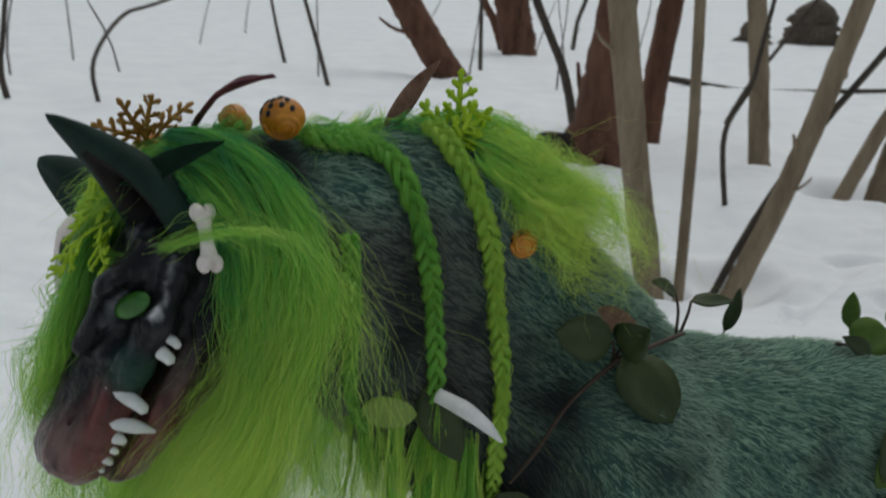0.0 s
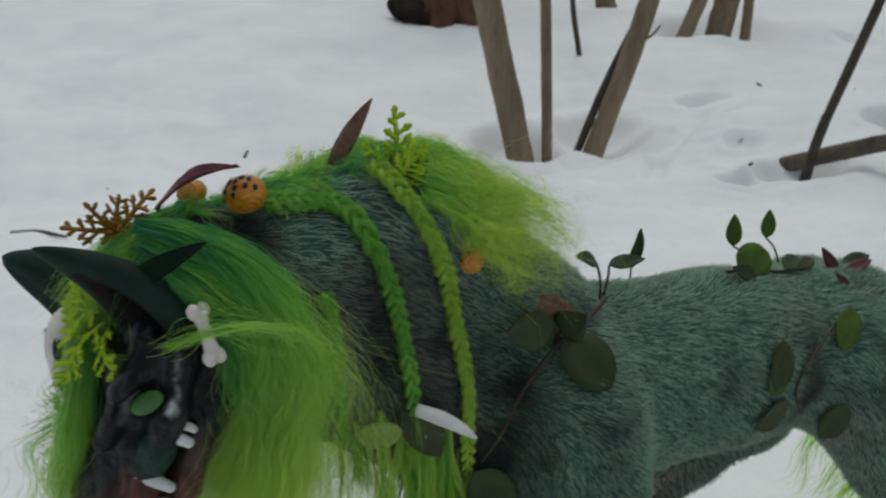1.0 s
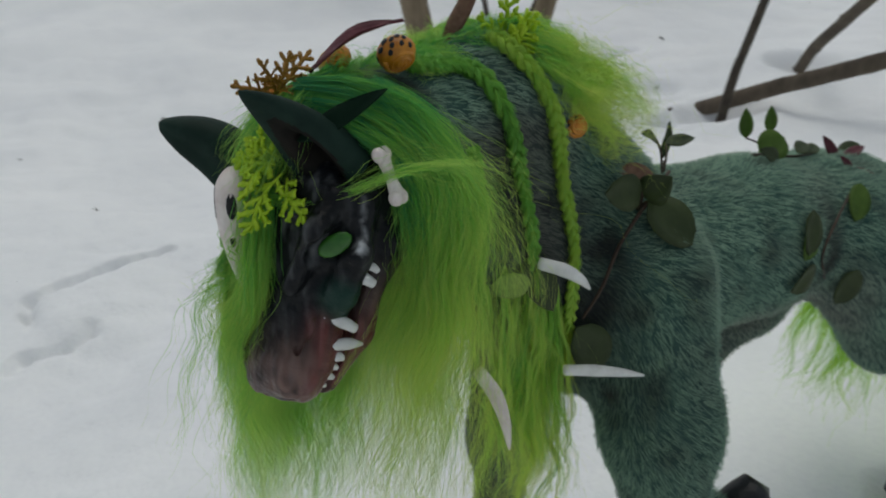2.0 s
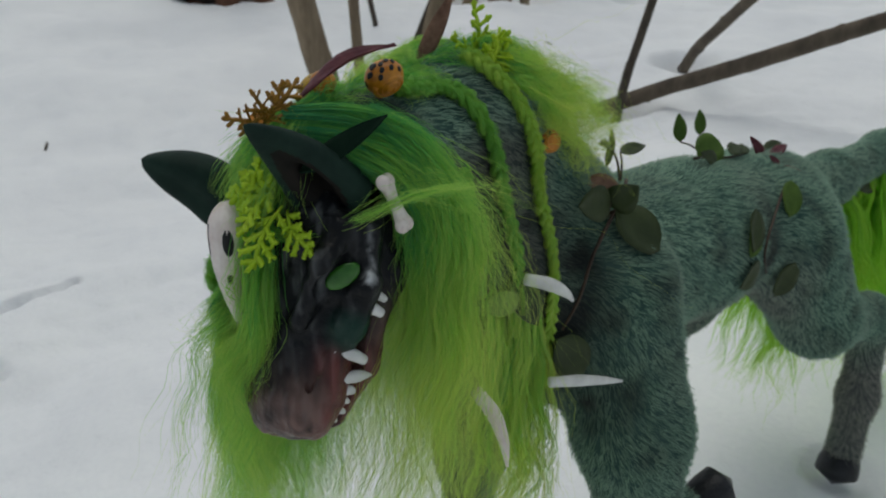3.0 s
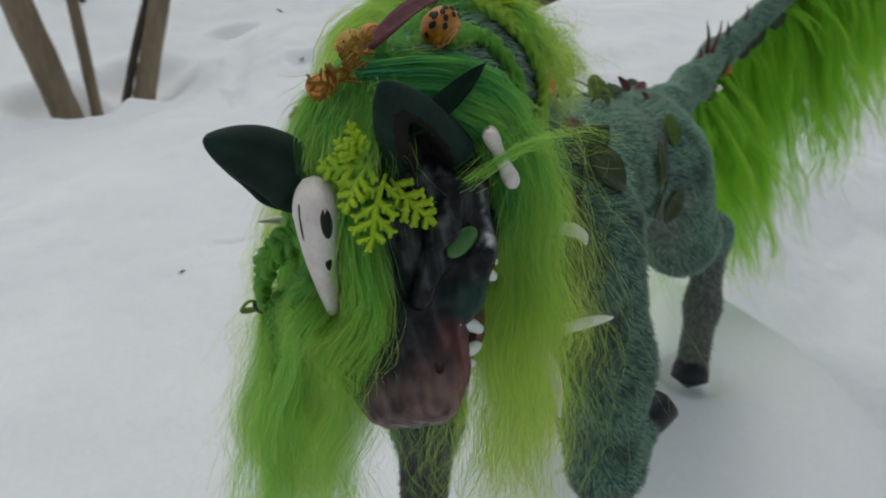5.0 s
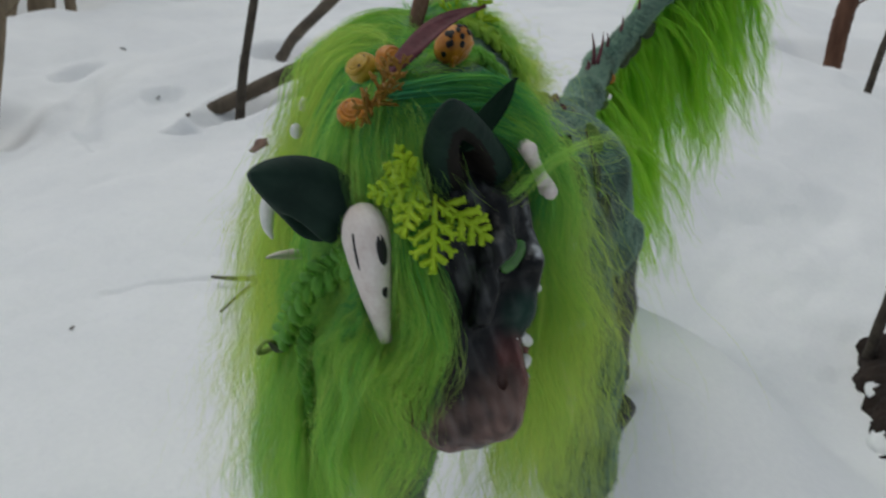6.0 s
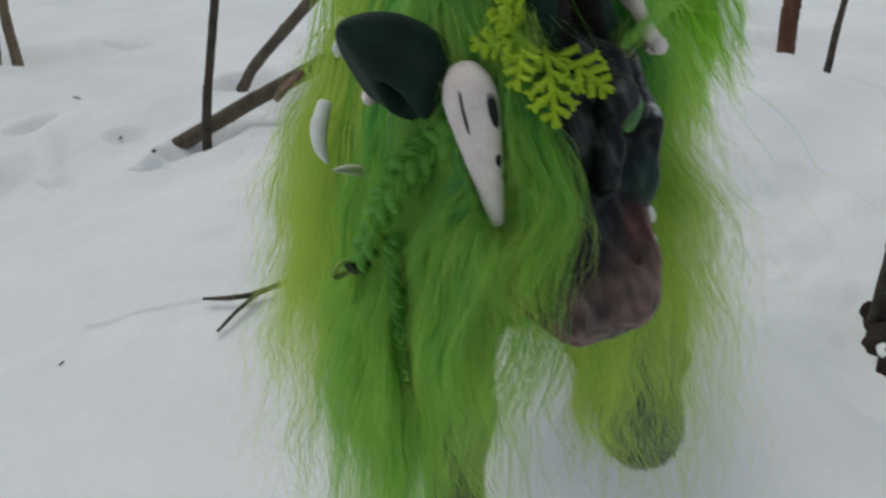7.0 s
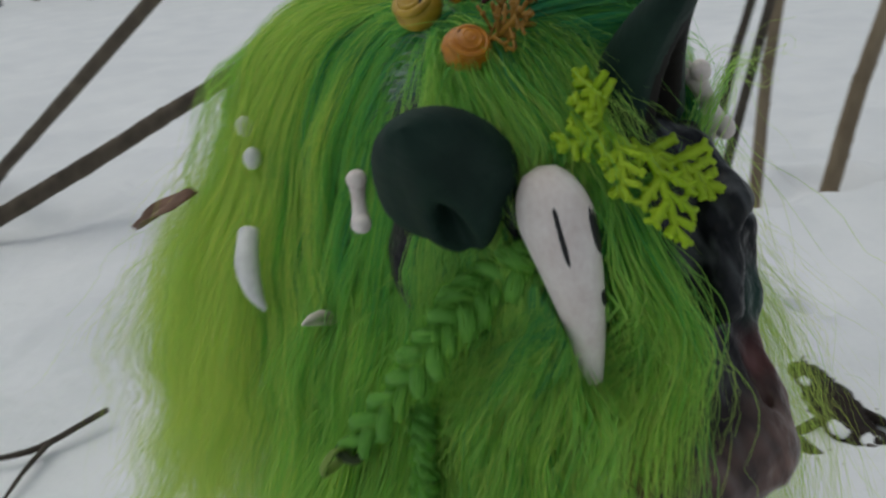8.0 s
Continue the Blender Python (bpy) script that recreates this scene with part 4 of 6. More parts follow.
    throat = family([(-.036, .405, .445), (-.042, .390, .40), (-.050, .378, .33), (-.056, .372, .25)], [(-.050, .425, .435), (-.064, .408, .39), (-.076, .398, .32), (-.082, .390, .24)], 8, rng, (.6, 1.0), .005, 30)
    left.append(locks(split(throat, 4, rng, (.001, .008), .004, (4, 8)), 4, rng, (.0006, .0014), tone=(.45, .75), fray=.25))
    hair("mane_lock", left, "green mane swept back behind the ear and hanging lime-green")
    # right side: the long mane
    n = 150
    r = to_skin(along(CREST, n, rng, .004) + np.array([0, .010, -.002]))
    g = drape(r, lay(r, aim((-.15, .75, -.3), n, rng, .25)), rng.uniform(.18, .34, n), .62, rng, nodes=26, margin=np.where(r[:, 0] < .01, rng.uniform(.002, .026, n), rng.uniform(.008, .048, n)), sway=.2, wind=(-.06, .07, 0))
    g = wavy(g, rng, .012, (1.0, 3.0))
    front = r[:, 0] < 0.01
    # front locks: greener dye, lowered further to hold the mane's own shadow
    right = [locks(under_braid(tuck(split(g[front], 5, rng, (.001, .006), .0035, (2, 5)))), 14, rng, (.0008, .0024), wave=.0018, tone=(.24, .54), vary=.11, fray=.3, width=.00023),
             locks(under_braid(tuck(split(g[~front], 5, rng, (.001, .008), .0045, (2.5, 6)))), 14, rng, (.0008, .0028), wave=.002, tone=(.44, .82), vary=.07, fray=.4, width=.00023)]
    # loose frizz at the outer edge
    n = 46
    r = to_skin(along(CREST[1:], n, rng, .004) + np.array([0, .012, -.004]))
    g = drape(r, lay(r, aim((.0, .9, -.1), n, rng, .3), .5), rng.uniform(.22, .36, n), .68, rng, nodes=28, margin=rng.uniform(.025, .055, n), sway=.3, wind=(-.04, .12, 0))
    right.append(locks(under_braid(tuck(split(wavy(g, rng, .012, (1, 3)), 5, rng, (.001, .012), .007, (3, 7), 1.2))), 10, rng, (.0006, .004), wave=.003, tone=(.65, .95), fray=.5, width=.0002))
    # hair under the right cheek
    n = 66
    r = to_skin(along([head(.016, .046, -.012), head(-.006, .044, -.012), head(-.028, .042, -.020), (-.07, .462, .47), (-.04, .47, .43)], n, rng, .005))
    g = wavy(drape(r, lay(r, aim((-.5, .4, -.5), n, rng, .2)), rng.uniform(.13, .25, n), .58, rng, margin=rng.uniform(.003, .014, n), sway=.12, wind=(-.06, .02, 0)), rng, .007, (.8, 2))
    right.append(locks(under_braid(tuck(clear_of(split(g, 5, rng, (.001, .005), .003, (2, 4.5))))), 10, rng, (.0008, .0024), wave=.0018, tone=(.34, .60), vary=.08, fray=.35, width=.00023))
    # hair that covers the cheek below the right ear
    r = to_skin(along([head(.028, .029, .017), head(.016, .034, .011), head(.004, .039, .002), head(-.008, .044, -.008)], 80, rng, .0015))
    g = drape(r, lay(r, aim((-.1, .1, -1), 80, rng, .12), .12), rng.uniform(.05, .11, 80), .8, rng, nodes=16, margin=rng.uniform(.0015, .005, 80), sway=.08)
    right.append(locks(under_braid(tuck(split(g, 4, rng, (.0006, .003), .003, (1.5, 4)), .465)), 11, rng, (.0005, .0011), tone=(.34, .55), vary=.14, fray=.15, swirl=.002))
    # short thatch at the foot of the right ear
    r = to_skin(along([head(.007, .025, .010), head(.002, .030, .008), head(-.003, .034, .003), head(-.010, .041, -.006)], 90, rng, .0012))
    g = drape(r, lay(r, aim((-.25, .25, -.9), 90, rng, .14), .12), rng.uniform(.02, .046, 90), .8, rng, nodes=14, margin=rng.uniform(.001, .004, 90), sway=.08)
    right.append(locks(under_braid(clear_of(split(g, 4, rng, (.0006, .003), .003, (1.5, 4)), r=.0135)), 11, rng, (.0005, .0011), tone=(.30, .52), vary=.14, fray=.15, swirl=.002))
    ear_a = [head(.026, .028, .016), head(.034, .041, .003), head(.036, .047, -.020), (-.104, .456, .425), (-.104, .462, .37), (-.106, .462, .30)]
    ear_b = [head(-.006, .036, .003), head(.0, .044, -.010), head(-.002, .050, -.030), (-.078, .488, .42), (-.070, .500, .36), (-.072, .502, .29)]
    g = family(ear_a, ear_b, 40, rng, (.45, 1.0), .003, 26)
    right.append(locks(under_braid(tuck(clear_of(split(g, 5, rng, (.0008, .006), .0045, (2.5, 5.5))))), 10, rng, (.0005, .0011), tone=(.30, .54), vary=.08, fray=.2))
    hair("long_mane", right, "long lime-green mane hanging down one side of the neck", press=True)
    # the lock that falls back from the crest to the withers
    top = [(.036, .476, .520), (.059, .480, .513), (.079, .482, .505), (.101, .484, .500), (.118, .486, .484), (.129, .488, .460), (.126, .486, .445)]
    low = [(.044, .464, .508), (.060, .462, .497), (.078, .461, .484), (.098, .463, .468), (.114, .467, .453), (.122, .470, .444)]
    rear = [(.040, .492, .517), (.064, .503, .507), (.090, .510, .498), (.112, .512, .480), (.124, .512, .450)]
    g = np.concatenate([family(top, low, 44, rng, (.40, 1.0), .004), family(top, rear, 30, rng, (.45, 1.0), .004)])
    g = wavy(wavy(g, rng, .011, (.8, 2.2)), rng, .007, (2, 4))
    crest = [locks(split(g, 4, rng, (.001, .006), .009, (1.5, 4)), 8, rng, (.0005, .0013), wave=.0012, tone=(.46, .80), vary=.14, fray=.25, width=.0002, ends=(.6, 1.0))]
    crest.append(locks(split(g[::4], 5, rng, (.002, .009), .012, (2, 5)), 6, rng, (.001, .005), wave=.004, tone=(.6, .9), fray=.5, width=.00018))
    n = 80
    r = to_skin(along(CREST[:4], n, rng, .006))
    g = drape(r, lay(r, aim((.7, .05, -.05), n, rng, .3), .06), rng.uniform(.015, .035, n), .8, rng, nodes=10, margin=.0015, sway=.15)
    crest.append(locks(split(g, 2, rng, (.0008, .003), .003), 16, rng, (.0006, .0014), wave=.001, tone=(.2, .45), fray=.15))
    hair("crest_hair", crest, "yellow-green tufts along the crest of the neck")
    # locks on the chest under the braids
    n = 30
    r = to_skin(along([(.012, .425, .42), (.035, .427, .41), (.05, .432, .39), (.0, .425, .40)], n, rng, .005))
    g = wavy(drape(r, lay(r, aim((.1, -.5, -.7), n, rng, .15), .3), rng.uniform(.09, .20, n), .55, rng, margin=rng.uniform(.003, .012, n), sway=.15, wind=(-.05, -.05, 0)), rng, .004, (1, 3))
    chest = [locks(split(g, 4, rng, (.0015, .006), .0045, (3, 7)), 11, rng, (.0005, .0010), wave=.001, tone=(.55, .9), fray=.3)]
    chest.append(locks(split(g[::4], 2, rng, (.0015, .005), .004, (2, 4)), 14, rng, (.0008, .002), tone=(.2, .5)))
    hair("chest_lock", chest, "yellow-green wavy hair hanging from the neck and chest")
    # the lock pinned under the bone
    line = spline([head(.010, -.008, .016), (-.0875, .3845, .4885), (-.0705, .3795, .4965), (-.0550, .3755, .5030), (-.0360, .3700, .5080), (-.0180, .3620, .5065), (-.0020, .3500, .4960)], 18)
    g = np.repeat(line[None], 7, axis=0) + rng.normal(0, 1, (7, 1, 3)) * np.interp(np.arange(18), [0, 8, 11, 17], [.0016, .0007, .0012, .0050])[None, :, None]
    hair("pinned_lock", [locks(g[:5], 9, rng, (.0009, .0013), wave=.0010, width=.00022, fray=.1, tone=(.35, .5), swirl=.0005), locks(split(g[:4], 2, rng, (.0006, .005), .004), 4, rng, (.0008, .003), wave=.002, width=.00018, fray=.5, tone=(.42, .70))], "thin green lock pinned across the cheek by a bone")
    # the tail: short hair at its root, long and blown aside further out
    tail = []
    for line, n, most, wind in (([(.43, .63, .30), (.47, .64, .295), (.51, .645, .295)], 40, .25, (-.10, .10, 0)), ([(.47, .62, .30), (.54, .64, .297), (.62, .667, .293)], 60, .20, (.05, -.02, 0)), ([(.62, .667, .293), (.75, .705, .296), (.94, .70, .37), (1.10, .665, .46)], 190, .36, (.10, -.16, 0))):
        r = to_skin(along(line, n, rng, .006))
        g = drape(r, lay(r, aim((.3, -.1, -.4), n, rng, .45), .6), rng.uniform(.45, 1.0, n) * most, .78, rng, margin=rng.uniform(.003, .02, n), sway=.36, wind=wind)
        tail.append(locks(split(wavy(g, rng, .010), 4, rng, (.002, .012), .006), 15, rng, (.0012, .0024), width=.00065, fray=.5, tone=(.38, .64), vary=.12))
    hair("tail_hair", tail, "bright green hair hanging from the raised tail", m=M_TAIL)


build_hair()


def braid(points, r, turns, tone, label, taper=0.75, lift=0.004):
    """Three strands plaited along a line, each a bundle of hairs on a core."""
    p = spline(points, 60)
    p = to_skin(p, lift) if lift else p
    for _ in range(3):
        p[1:-1] = (p[:-2] + p[1:-1] + p[2:]) / 3
    t, s, u = frames(p)
    nrm = slope(all_distance, p)
    nrm = unit(nrm - t * (nrm * t).sum(1, keepdims=True))
    s = np.cross(t, nrm)
    ob = thing("braid", p[0], label, "braid", "braids in the mane")
    k = np.linspace(0, 1, len(p))
    rng = np.random.default_rng(5)
    size = r * (1 - (1 - taper) * k) * (1 + .12 * np.sin(k * 23))
    for j in range(3):
        a = k * turns * 2 * math.pi + j * 2 * math.pi / 3
        line = p + s * (size * 0.85 * np.sin(a))[:, None] + nrm * (size * 0.42 * np.sin(2 * a))[:, None] - p[0]
        core = Build()
        tube(core, line, list(size * 0.42), sides=6, n=60)
        v, q, dye = locks(np.repeat(line[None], 3, axis=0) + rng.normal(0, r * .10, (3, 1, 3)), 32, rng, (r * .26, r * .30), wave=.0003, width=.00028, fray=.012, tone=(tone, tone + .06), vary=.07, ends=(.93, 1.0), swirl=0)
        vv = np.concatenate(core.v)
        o = new("strand", mesh_of("strand", np.vstack([vv, v]), [np.vstack([core.q, q + len(vv)]), core.t], [M_BRAID], attributes={"tone": np.concatenate([np.full(len(vv), tone - .08), dye])}))
        o.parent = ob
        tagged(o, kind="stuff")
    tuft = p[-1] - p[0] + np.linspace(0, 1, 10)[None, :, None] * (t[-1] * .6 + np.array([0, 0, -.6])) * .03 + rng.normal(0, .001, (6, 1, 3))
    v2, q2, dye = locks(tuft, 24, rng, (.0012, .004), width=.0003, tone=(tone, tone + .1), swirl=.001)
    fl = new("loose_end", mesh_of("loose_end", v2, [q2], [M_BRAID], attributes={"tone": dye}))
    fl.parent = ob
    tagged(fl, kind="stuff")
    return ob


braid([(-.028, .437, .536), (-.008, .442, .530), (.006, .445, .519), (.020, .436, .494), (.025, .437, .469), (.028, .429, .446), (.030, .425, .420)], .0044, 7.5, .36, "green braid lying over the side of the neck")
braid([(.022, .470, .530), (.035, .454, .519), (.047, .446, .496), (.053, .448, .472), (.055, .445, .446), (.059, .438, .422), (.059, .435, .395), (.060, .437, .367)], .0043, 9.5, .62, "yellow-green braid hanging down the shoulder")
braid([(-.012, .419, .493), (-.010, .415, .470), (-.008, .412, .451), (-.004, .408, .425), (.0, .405, .40)], .0030, 8, .34, "thin dark green braid at the edge of the mane", lift=.009)
braid(HUNG, .0060, 3.5, .36, "green braid hanging in the long mane", lift=0)
braid(HUNG_LOW, .0042, 6, .26, "dark green lower braid below a knot in the mane", lift=0)
knot = thing("hair_tie", HUNG[-1], "dark green knotted band round the hanging braid", "band")
ring = np.array([(math.cos(a) * .0042, math.sin(a) * .0042, .0009 * math.sin(3 * a)) for a in np.linspace(0, 2 * math.pi, 17)])
part("band", tube(Build(), ring, [.0013, .0016, .0013], sides=8, n=30), M_LEAF, knot)
part("bow", tube(Build(), [(0, 0, 0), (-.006, .003, .003), (-.009, .006, -.002), (-.004, .004, -.003), (0, 0, 0)], [.0008, .0016, .0018, .0014, .0008], sides=8, n=24, flat=.5), M_PALELEAF, knot)


# ---- things pinned to the doll ----
def claw(base, tip, r, bend, m, label, category="claw"):
    base, tip, bend = (np.array(x, dtype=float) for x in (base, tip, bend))
    ob = thing("claw_charm", base, label, category, "claws on the chest")
    d = tip - base
    part("claw", tube(Build(), [d * 0, d * .35 + bend, d * .7 + bend * .85, d], [r * .85, r, r * .72, r * .2], sides=12, n=18), m, ob)
    return ob


def bone(top, bottom, label, size=1.0):
    top, bottom = np.array(top), np.array(bottom)
    ob = thing("bone_charm", (top + bottom) / 2, label, "bone", "bones in the mane")
    c = (top + bottom) / 2
    d = unit(bottom - top)
    ln = np.linalg.norm(bottom - top)
    out = slope(all_distance, c[None])[0]
    s = unit(np.cross(d, out))
    out = np.cross(s, d)
    part("shaft", tube(Build(), [-d * ln * .42, -d * ln * .15, d * ln * .15, d * ln * .42], [.0034 * size, .0025 * size, .0026 * size, .0036 * size], sides=12, n=14), M_BONE, ob)
    for e in (-1, 1):
        for k in (-1, 1):
            part("knob", ball(Build(), d * e * ln * .45 + s * k * .0024 * size, (s * .0026 * size, out * .0032 * size, d * .0034 * size)), M_BONE, ob)
    return ob


def shell(at, r, axis, spots, m, label, ridge=.13):
    """A snail shell: a coiled, tapering tube on a round body, with painted spots."""
    at, axis = np.array(at, dtype=float), unit(axis)
    rng = np.random.default_rng(int(abs(at[0]) * 9999))
    ob = thing("snail_shell", at, label, "shell", "snail shells")
    a = unit(np.cross(axis, (0, 0, 1.0) if abs(axis[2]) < .8 else (1.0, 0, 0)))
    b = np.cross(axis, a)
    part("whorl", ball(Build(), (0, 0, 0), (a * r, b * r * .96, axis * r * .78), 12, 18), m, ob)
    k = np.linspace(0, 1, 60)
    ang = k * 2.6 * 2 * math.pi
    rr = r * .78 * (1 - k * .85)
    line = a * (rr * np.cos(ang))[:, None] + b * (rr * np.sin(ang))[:, None] + axis * (r * (.62 - ridge + .28 * k))[:, None]
    part("coil", tube(Build(), line, [r * ridge, r * ridge * .75, r * ridge * .35], sides=8, n=60), m, ob)
    for _ in range(spots):
        v = unit(rng.normal(0, .8, 3) + np.array([-.3, -.5, .8]))
        n = unit(v)
        e = unit(np.cross(n, (.3, .2, .9)))
        part("spot", ball(Build(), (a * (v @ a) + b * (v @ b)) * r * .985 + axis * (v @ axis) * r * .77, (e * r * .13, np.cross(n, e) * r * .17, n * r * .022), 5, 9), M_INK, ob)
    return ob


def blade(bd, points, widths, normal, thick=.0005, n=7):
    """A flat strip of plastic with a raised middle, closed on both faces."""
    line = spline(points, n)
    w = np.interp(np.linspace(0, 1, n), np.linspace(0, 1, len(widths)), widths)[:, None]
    t = unit(np.gradient(line, axis=0))
    s = unit(np.cross(t, normal))
    up = np.cross(s, t)
    v = np.stack([line - s * w, line + up * thick, line + s * w, line - up * thick], axis=1).reshape(-1, 3)
    f = [(i * 4 + j, i * 4 + (j + 1) % 4, i * 4 + 4 + (j + 1) % 4, i * 4 + 4 + j) for i in range(n - 1) for j in range(4)]
    return bd.add(v, f + [(3, 2, 1, 0), (n * 4 - 4, n * 4 - 3, n * 4 - 2, n * 4 - 1)])


def frond(ob, base, tip, normal, size, m, lobes=4, teeth=3, droop=.15, name="frond", reach=.5, curl=.10):
    """A divided frond: a flat midrib with paired lobes, each cut into blunt teeth."""
    base, tip, normal = (np.array(x, dtype=float) for x in (base, tip, normal))
    rng = np.random.default_rng(int(abs(tip @ [7e4, 3e4, 9e4])))
    d = tip - base
    ln = np.linalg.norm(d)
    t = d / ln
    n = unit(normal - t * (normal @ t))
    s = np.cross(t, n)
    origin = np.array(ob.location)
    bd = Build()
    pts = spline([base, base + d * .5 + n * ln * droop, tip], 16) - origin
    blade(bd, pts[[0, 5, 10, 15]], [size * .55, size * .8, size, size * .7], n, size * .45, 9)

    def lobe(at, way, arm, wide):
        bend = n * arm * rng.uniform(-curl, curl) * 2
        line = spline([at, at + way * arm * .55 + bend * .4, at + way * arm + bend], 9)
        blade(bd, line[[0, 3, 6, 8]], [wide * .75, wide * .85, wide * 1.05, wide * .6], n, wide * .4, 6)
        across = unit(np.cross(n, way))
        for i in range(teeth):
            k = .38 + .5 * i / max(teeth - 1, 1) if teeth > 1 else .62
            for e in (-1, 1):
                a = line[int(k * 8)]
                go = unit(way * .75 + across * e * .9 + n * rng.normal(0, .15))
                blade(bd, [a, a + go * arm * .17, a + go * arm * rng.uniform(.24, .34)], [wide * .7, wide * .62, wide * .42], n, wide * .35, 4)

    for i in range(lobes):
        k = 0.22 + 0.66 * i / max(lobes - 1, 1)
        arm = ln * (reach - 0.34 * abs(k - .38)) * rng.uniform(.88, 1.12)
        for e in (-1, 1):
            lobe(pts[int((k + .03 * e) * 15)], unit(t * .62 + s * e * .8 + n * rng.normal(.05, .12)), arm, size)
    lobe(pts[13], t, ln * .2, size)
    part(name, bd, m, ob)


def leaf_part(ob, base, tip, normal, width, m, name="leaf", stalk=None, **more):
    o = np.array(ob.location)
    part(name, leaf(Build(), np.array(base) - o, np.array(tip) - o, normal, width, **more), m, ob)
    if stalk is not None:
        a, b = np.array(stalk) - o, np.array(base) - o
        part("stalk", tube(Build(), [a, (a + b) / 2 + [.001, 0, .002], b], [.0009, .0008, .0007], sides=6, n=7), M_STEM, ob)


# bird skull over the brow


def bird_skull():
    top, tip = np.array([-.1140, .4190, .4968]), np.array([-.1190, .4052, .4460])
    ob = thing("bird_skull_charm", top, "small white clay bird skull with black painted eye holes", "skull")
    d = tip - top
    toward = unit(np.array([-.24, -.14, .14]))
    k = np.linspace(0, 1, 26)
    line = d * k[:, None] + toward * (.004 * np.sin(k * math.pi * .9) - .003 * k ** 2)[:, None]
    r = .0090 * np.sqrt(np.clip(1 - ((k - .24) / .27) ** 2, 0, 1)) * (k < .24) + (k >= .24) * (.0090 - .0066 * (np.maximum(k - .24, 0) / .76) ** 1.15)
    r = np.maximum(r, .0014)
    part("cranium", tube(Build(), line, list(r), sides=18, n=40), M_BONE, ob)
    side = unit(np.cross(d, toward))
    for f, x, w, h in ((.32, .42, .0008, .0072), (.33, -.70, .0025, .0062), (.60, -.66, .0015, .0042), (.60, .5, .0006, .0010), (.56, .45, .0005, .0008)):
        c = d * f + toward * (.004 * math.sin(f * math.pi * .9) - .003 * f * f)
        rad = np.interp(f, k, r)
        n = unit(toward * math.sqrt(1 - x * x) + side * x)
        e = unit(np.cross(d, n))
        part("eye_hole", ball(Build(), c + n * rad * .97, (e * w, unit(d) * h, n * .0006), 6, 12), M_INK, ob)


bird_skull()
bone((-.0570, .3832, .5105), (-.0520, .3745, .4918), "small pale clay bone tied into the mane")
bone((-.0915, .4715, .4885), (-.0950, .4700, .4755), "small pinkish clay bone beside the ear", .8)
claw((.032, .416, .4255), (.0605, .4125, .4068), .0038, (.002, -.004, .003), M_TOOTH, "white curved claw on the side of the neck")
claw((.049, .413, .356), (.101, .414, .340), .0035, (.0, -.003, .003), M_TOOTH, "long white claw pointing back from the chest")
claw((-.0120, .3850, .3880), (.0030, .3780, .3400), .0040, (.003, -.001, .002), M_BONE, "pinkish curved claw hanging in the chest hair")
claw((-.0500, .5265, .4570), (-.0655, .5165, .4350), .0042, (-.004, .001, -.001), M_TOOTH, "white claw half hidden in the long mane")
claw((-.0660, .4935, .4330), (-.0950, .4905, .4450), .0026, (0, 0, .001), M_BONE, "pale slender claw lying in the mane")
for b in ((-.0091, .5433, .4840), (-.0270, .5328, .4764)):
    bead = thing("bead", b, "tiny white bead threaded in the mane", "bead", "white beads")
    part("bead_body", ball(Build(), (0, 0, 0), ((.0034, 0, 0), (0, .0034, 0), (0, 0, .0042)), 7, 10), M_TOOTH, bead)
shell((-.037, .431, .5385), .0094, (.15, -.6, -.45), 16, M_SHELL, "orange snail shell with black spots on the crest")
shell((-.061, .446, .535), .0062, (-.3, -.6, .4), 0, M_SHELL, "small plain orange snail shell on the crest")
shell((.0665, .4555, .4835), .0072, (.1, -.85, .1), 9, M_SHELL, "orange coiled snail shell with black spots beside the braid")
shell((-.093, .439, .522), .0066, (-.5, -.3, .6), 2, M_SHELL, "orange snail shell at the brow under brown fern")
shell((-.0625, .4585, .5295), .0072, (-.5, .2, .6), 3, M_YELLOWSHELL, "yellow-orange coiled snail shell on the crest", .20)

fern = thing("fern_sprig", head(-.004, .002, .012), "bright lime plastic fern sprig on the brow", "fern", "fern sprigs")
OUT = HEAD_U + HEAD_F * .15
for a, tip, arch in ((head(.0, -.013, .015), head(.0262, -.0050, .0235), .14), (head(.002, -.014, .013), head(.0205, -.0270, .0125), .20), (head(-.006, -.008, .016), head(.0110, .0015, .0235), .14), (head(-.004, -.009, .016), head(-.006, .0085, .0225), .15),
                     (head(-.008, -.008, .014), head(-.0200, -.0050, .0205), .40), (head(-.007, -.006, .015), head(-.015, .001, .0225), .40)):
    frond(fern, a, tip, OUT, .00150, M_FERN, lobes=4, teeth=2, droop=arch, reach=.37, curl=.22)
fern2 = thing("fern_sprig", (.030, .485, .520), "pale lime plastic fern sprig on the crest of the neck", "fern", "fern sprigs")
for tip, arch in (((.049, .473, .541), .45), ((.0345, .485, .555), .25), ((.017, .475, .541), .30), ((.058, .477, .530), .40), ((.048, .464, .508), .35), ((.042, .468, .545), .50)):
    frond(fern2, (.031, .483, .522), tip, (.2, -.8, .3), .00145, M_FERN, lobes=4, teeth=1, droop=arch, reach=.36, curl=.25)
fern3 = thing("fern_sprig", (-.092, .435, .522), "rust-brown plastic fern sprig behind the ears", "fern", "fern sprigs")
for tip in ((-.1115, .4237, .5323), (-.099, .420, .5425), (-.086, .420, .5465), (-.0762, .4346, .541)):
    frond(fern3, (-.093, .434, .5235), tip, (.1, -.8, .4), .00105, M_RUSTFERN, lobes=4, teeth=1, reach=.34, curl=.3)
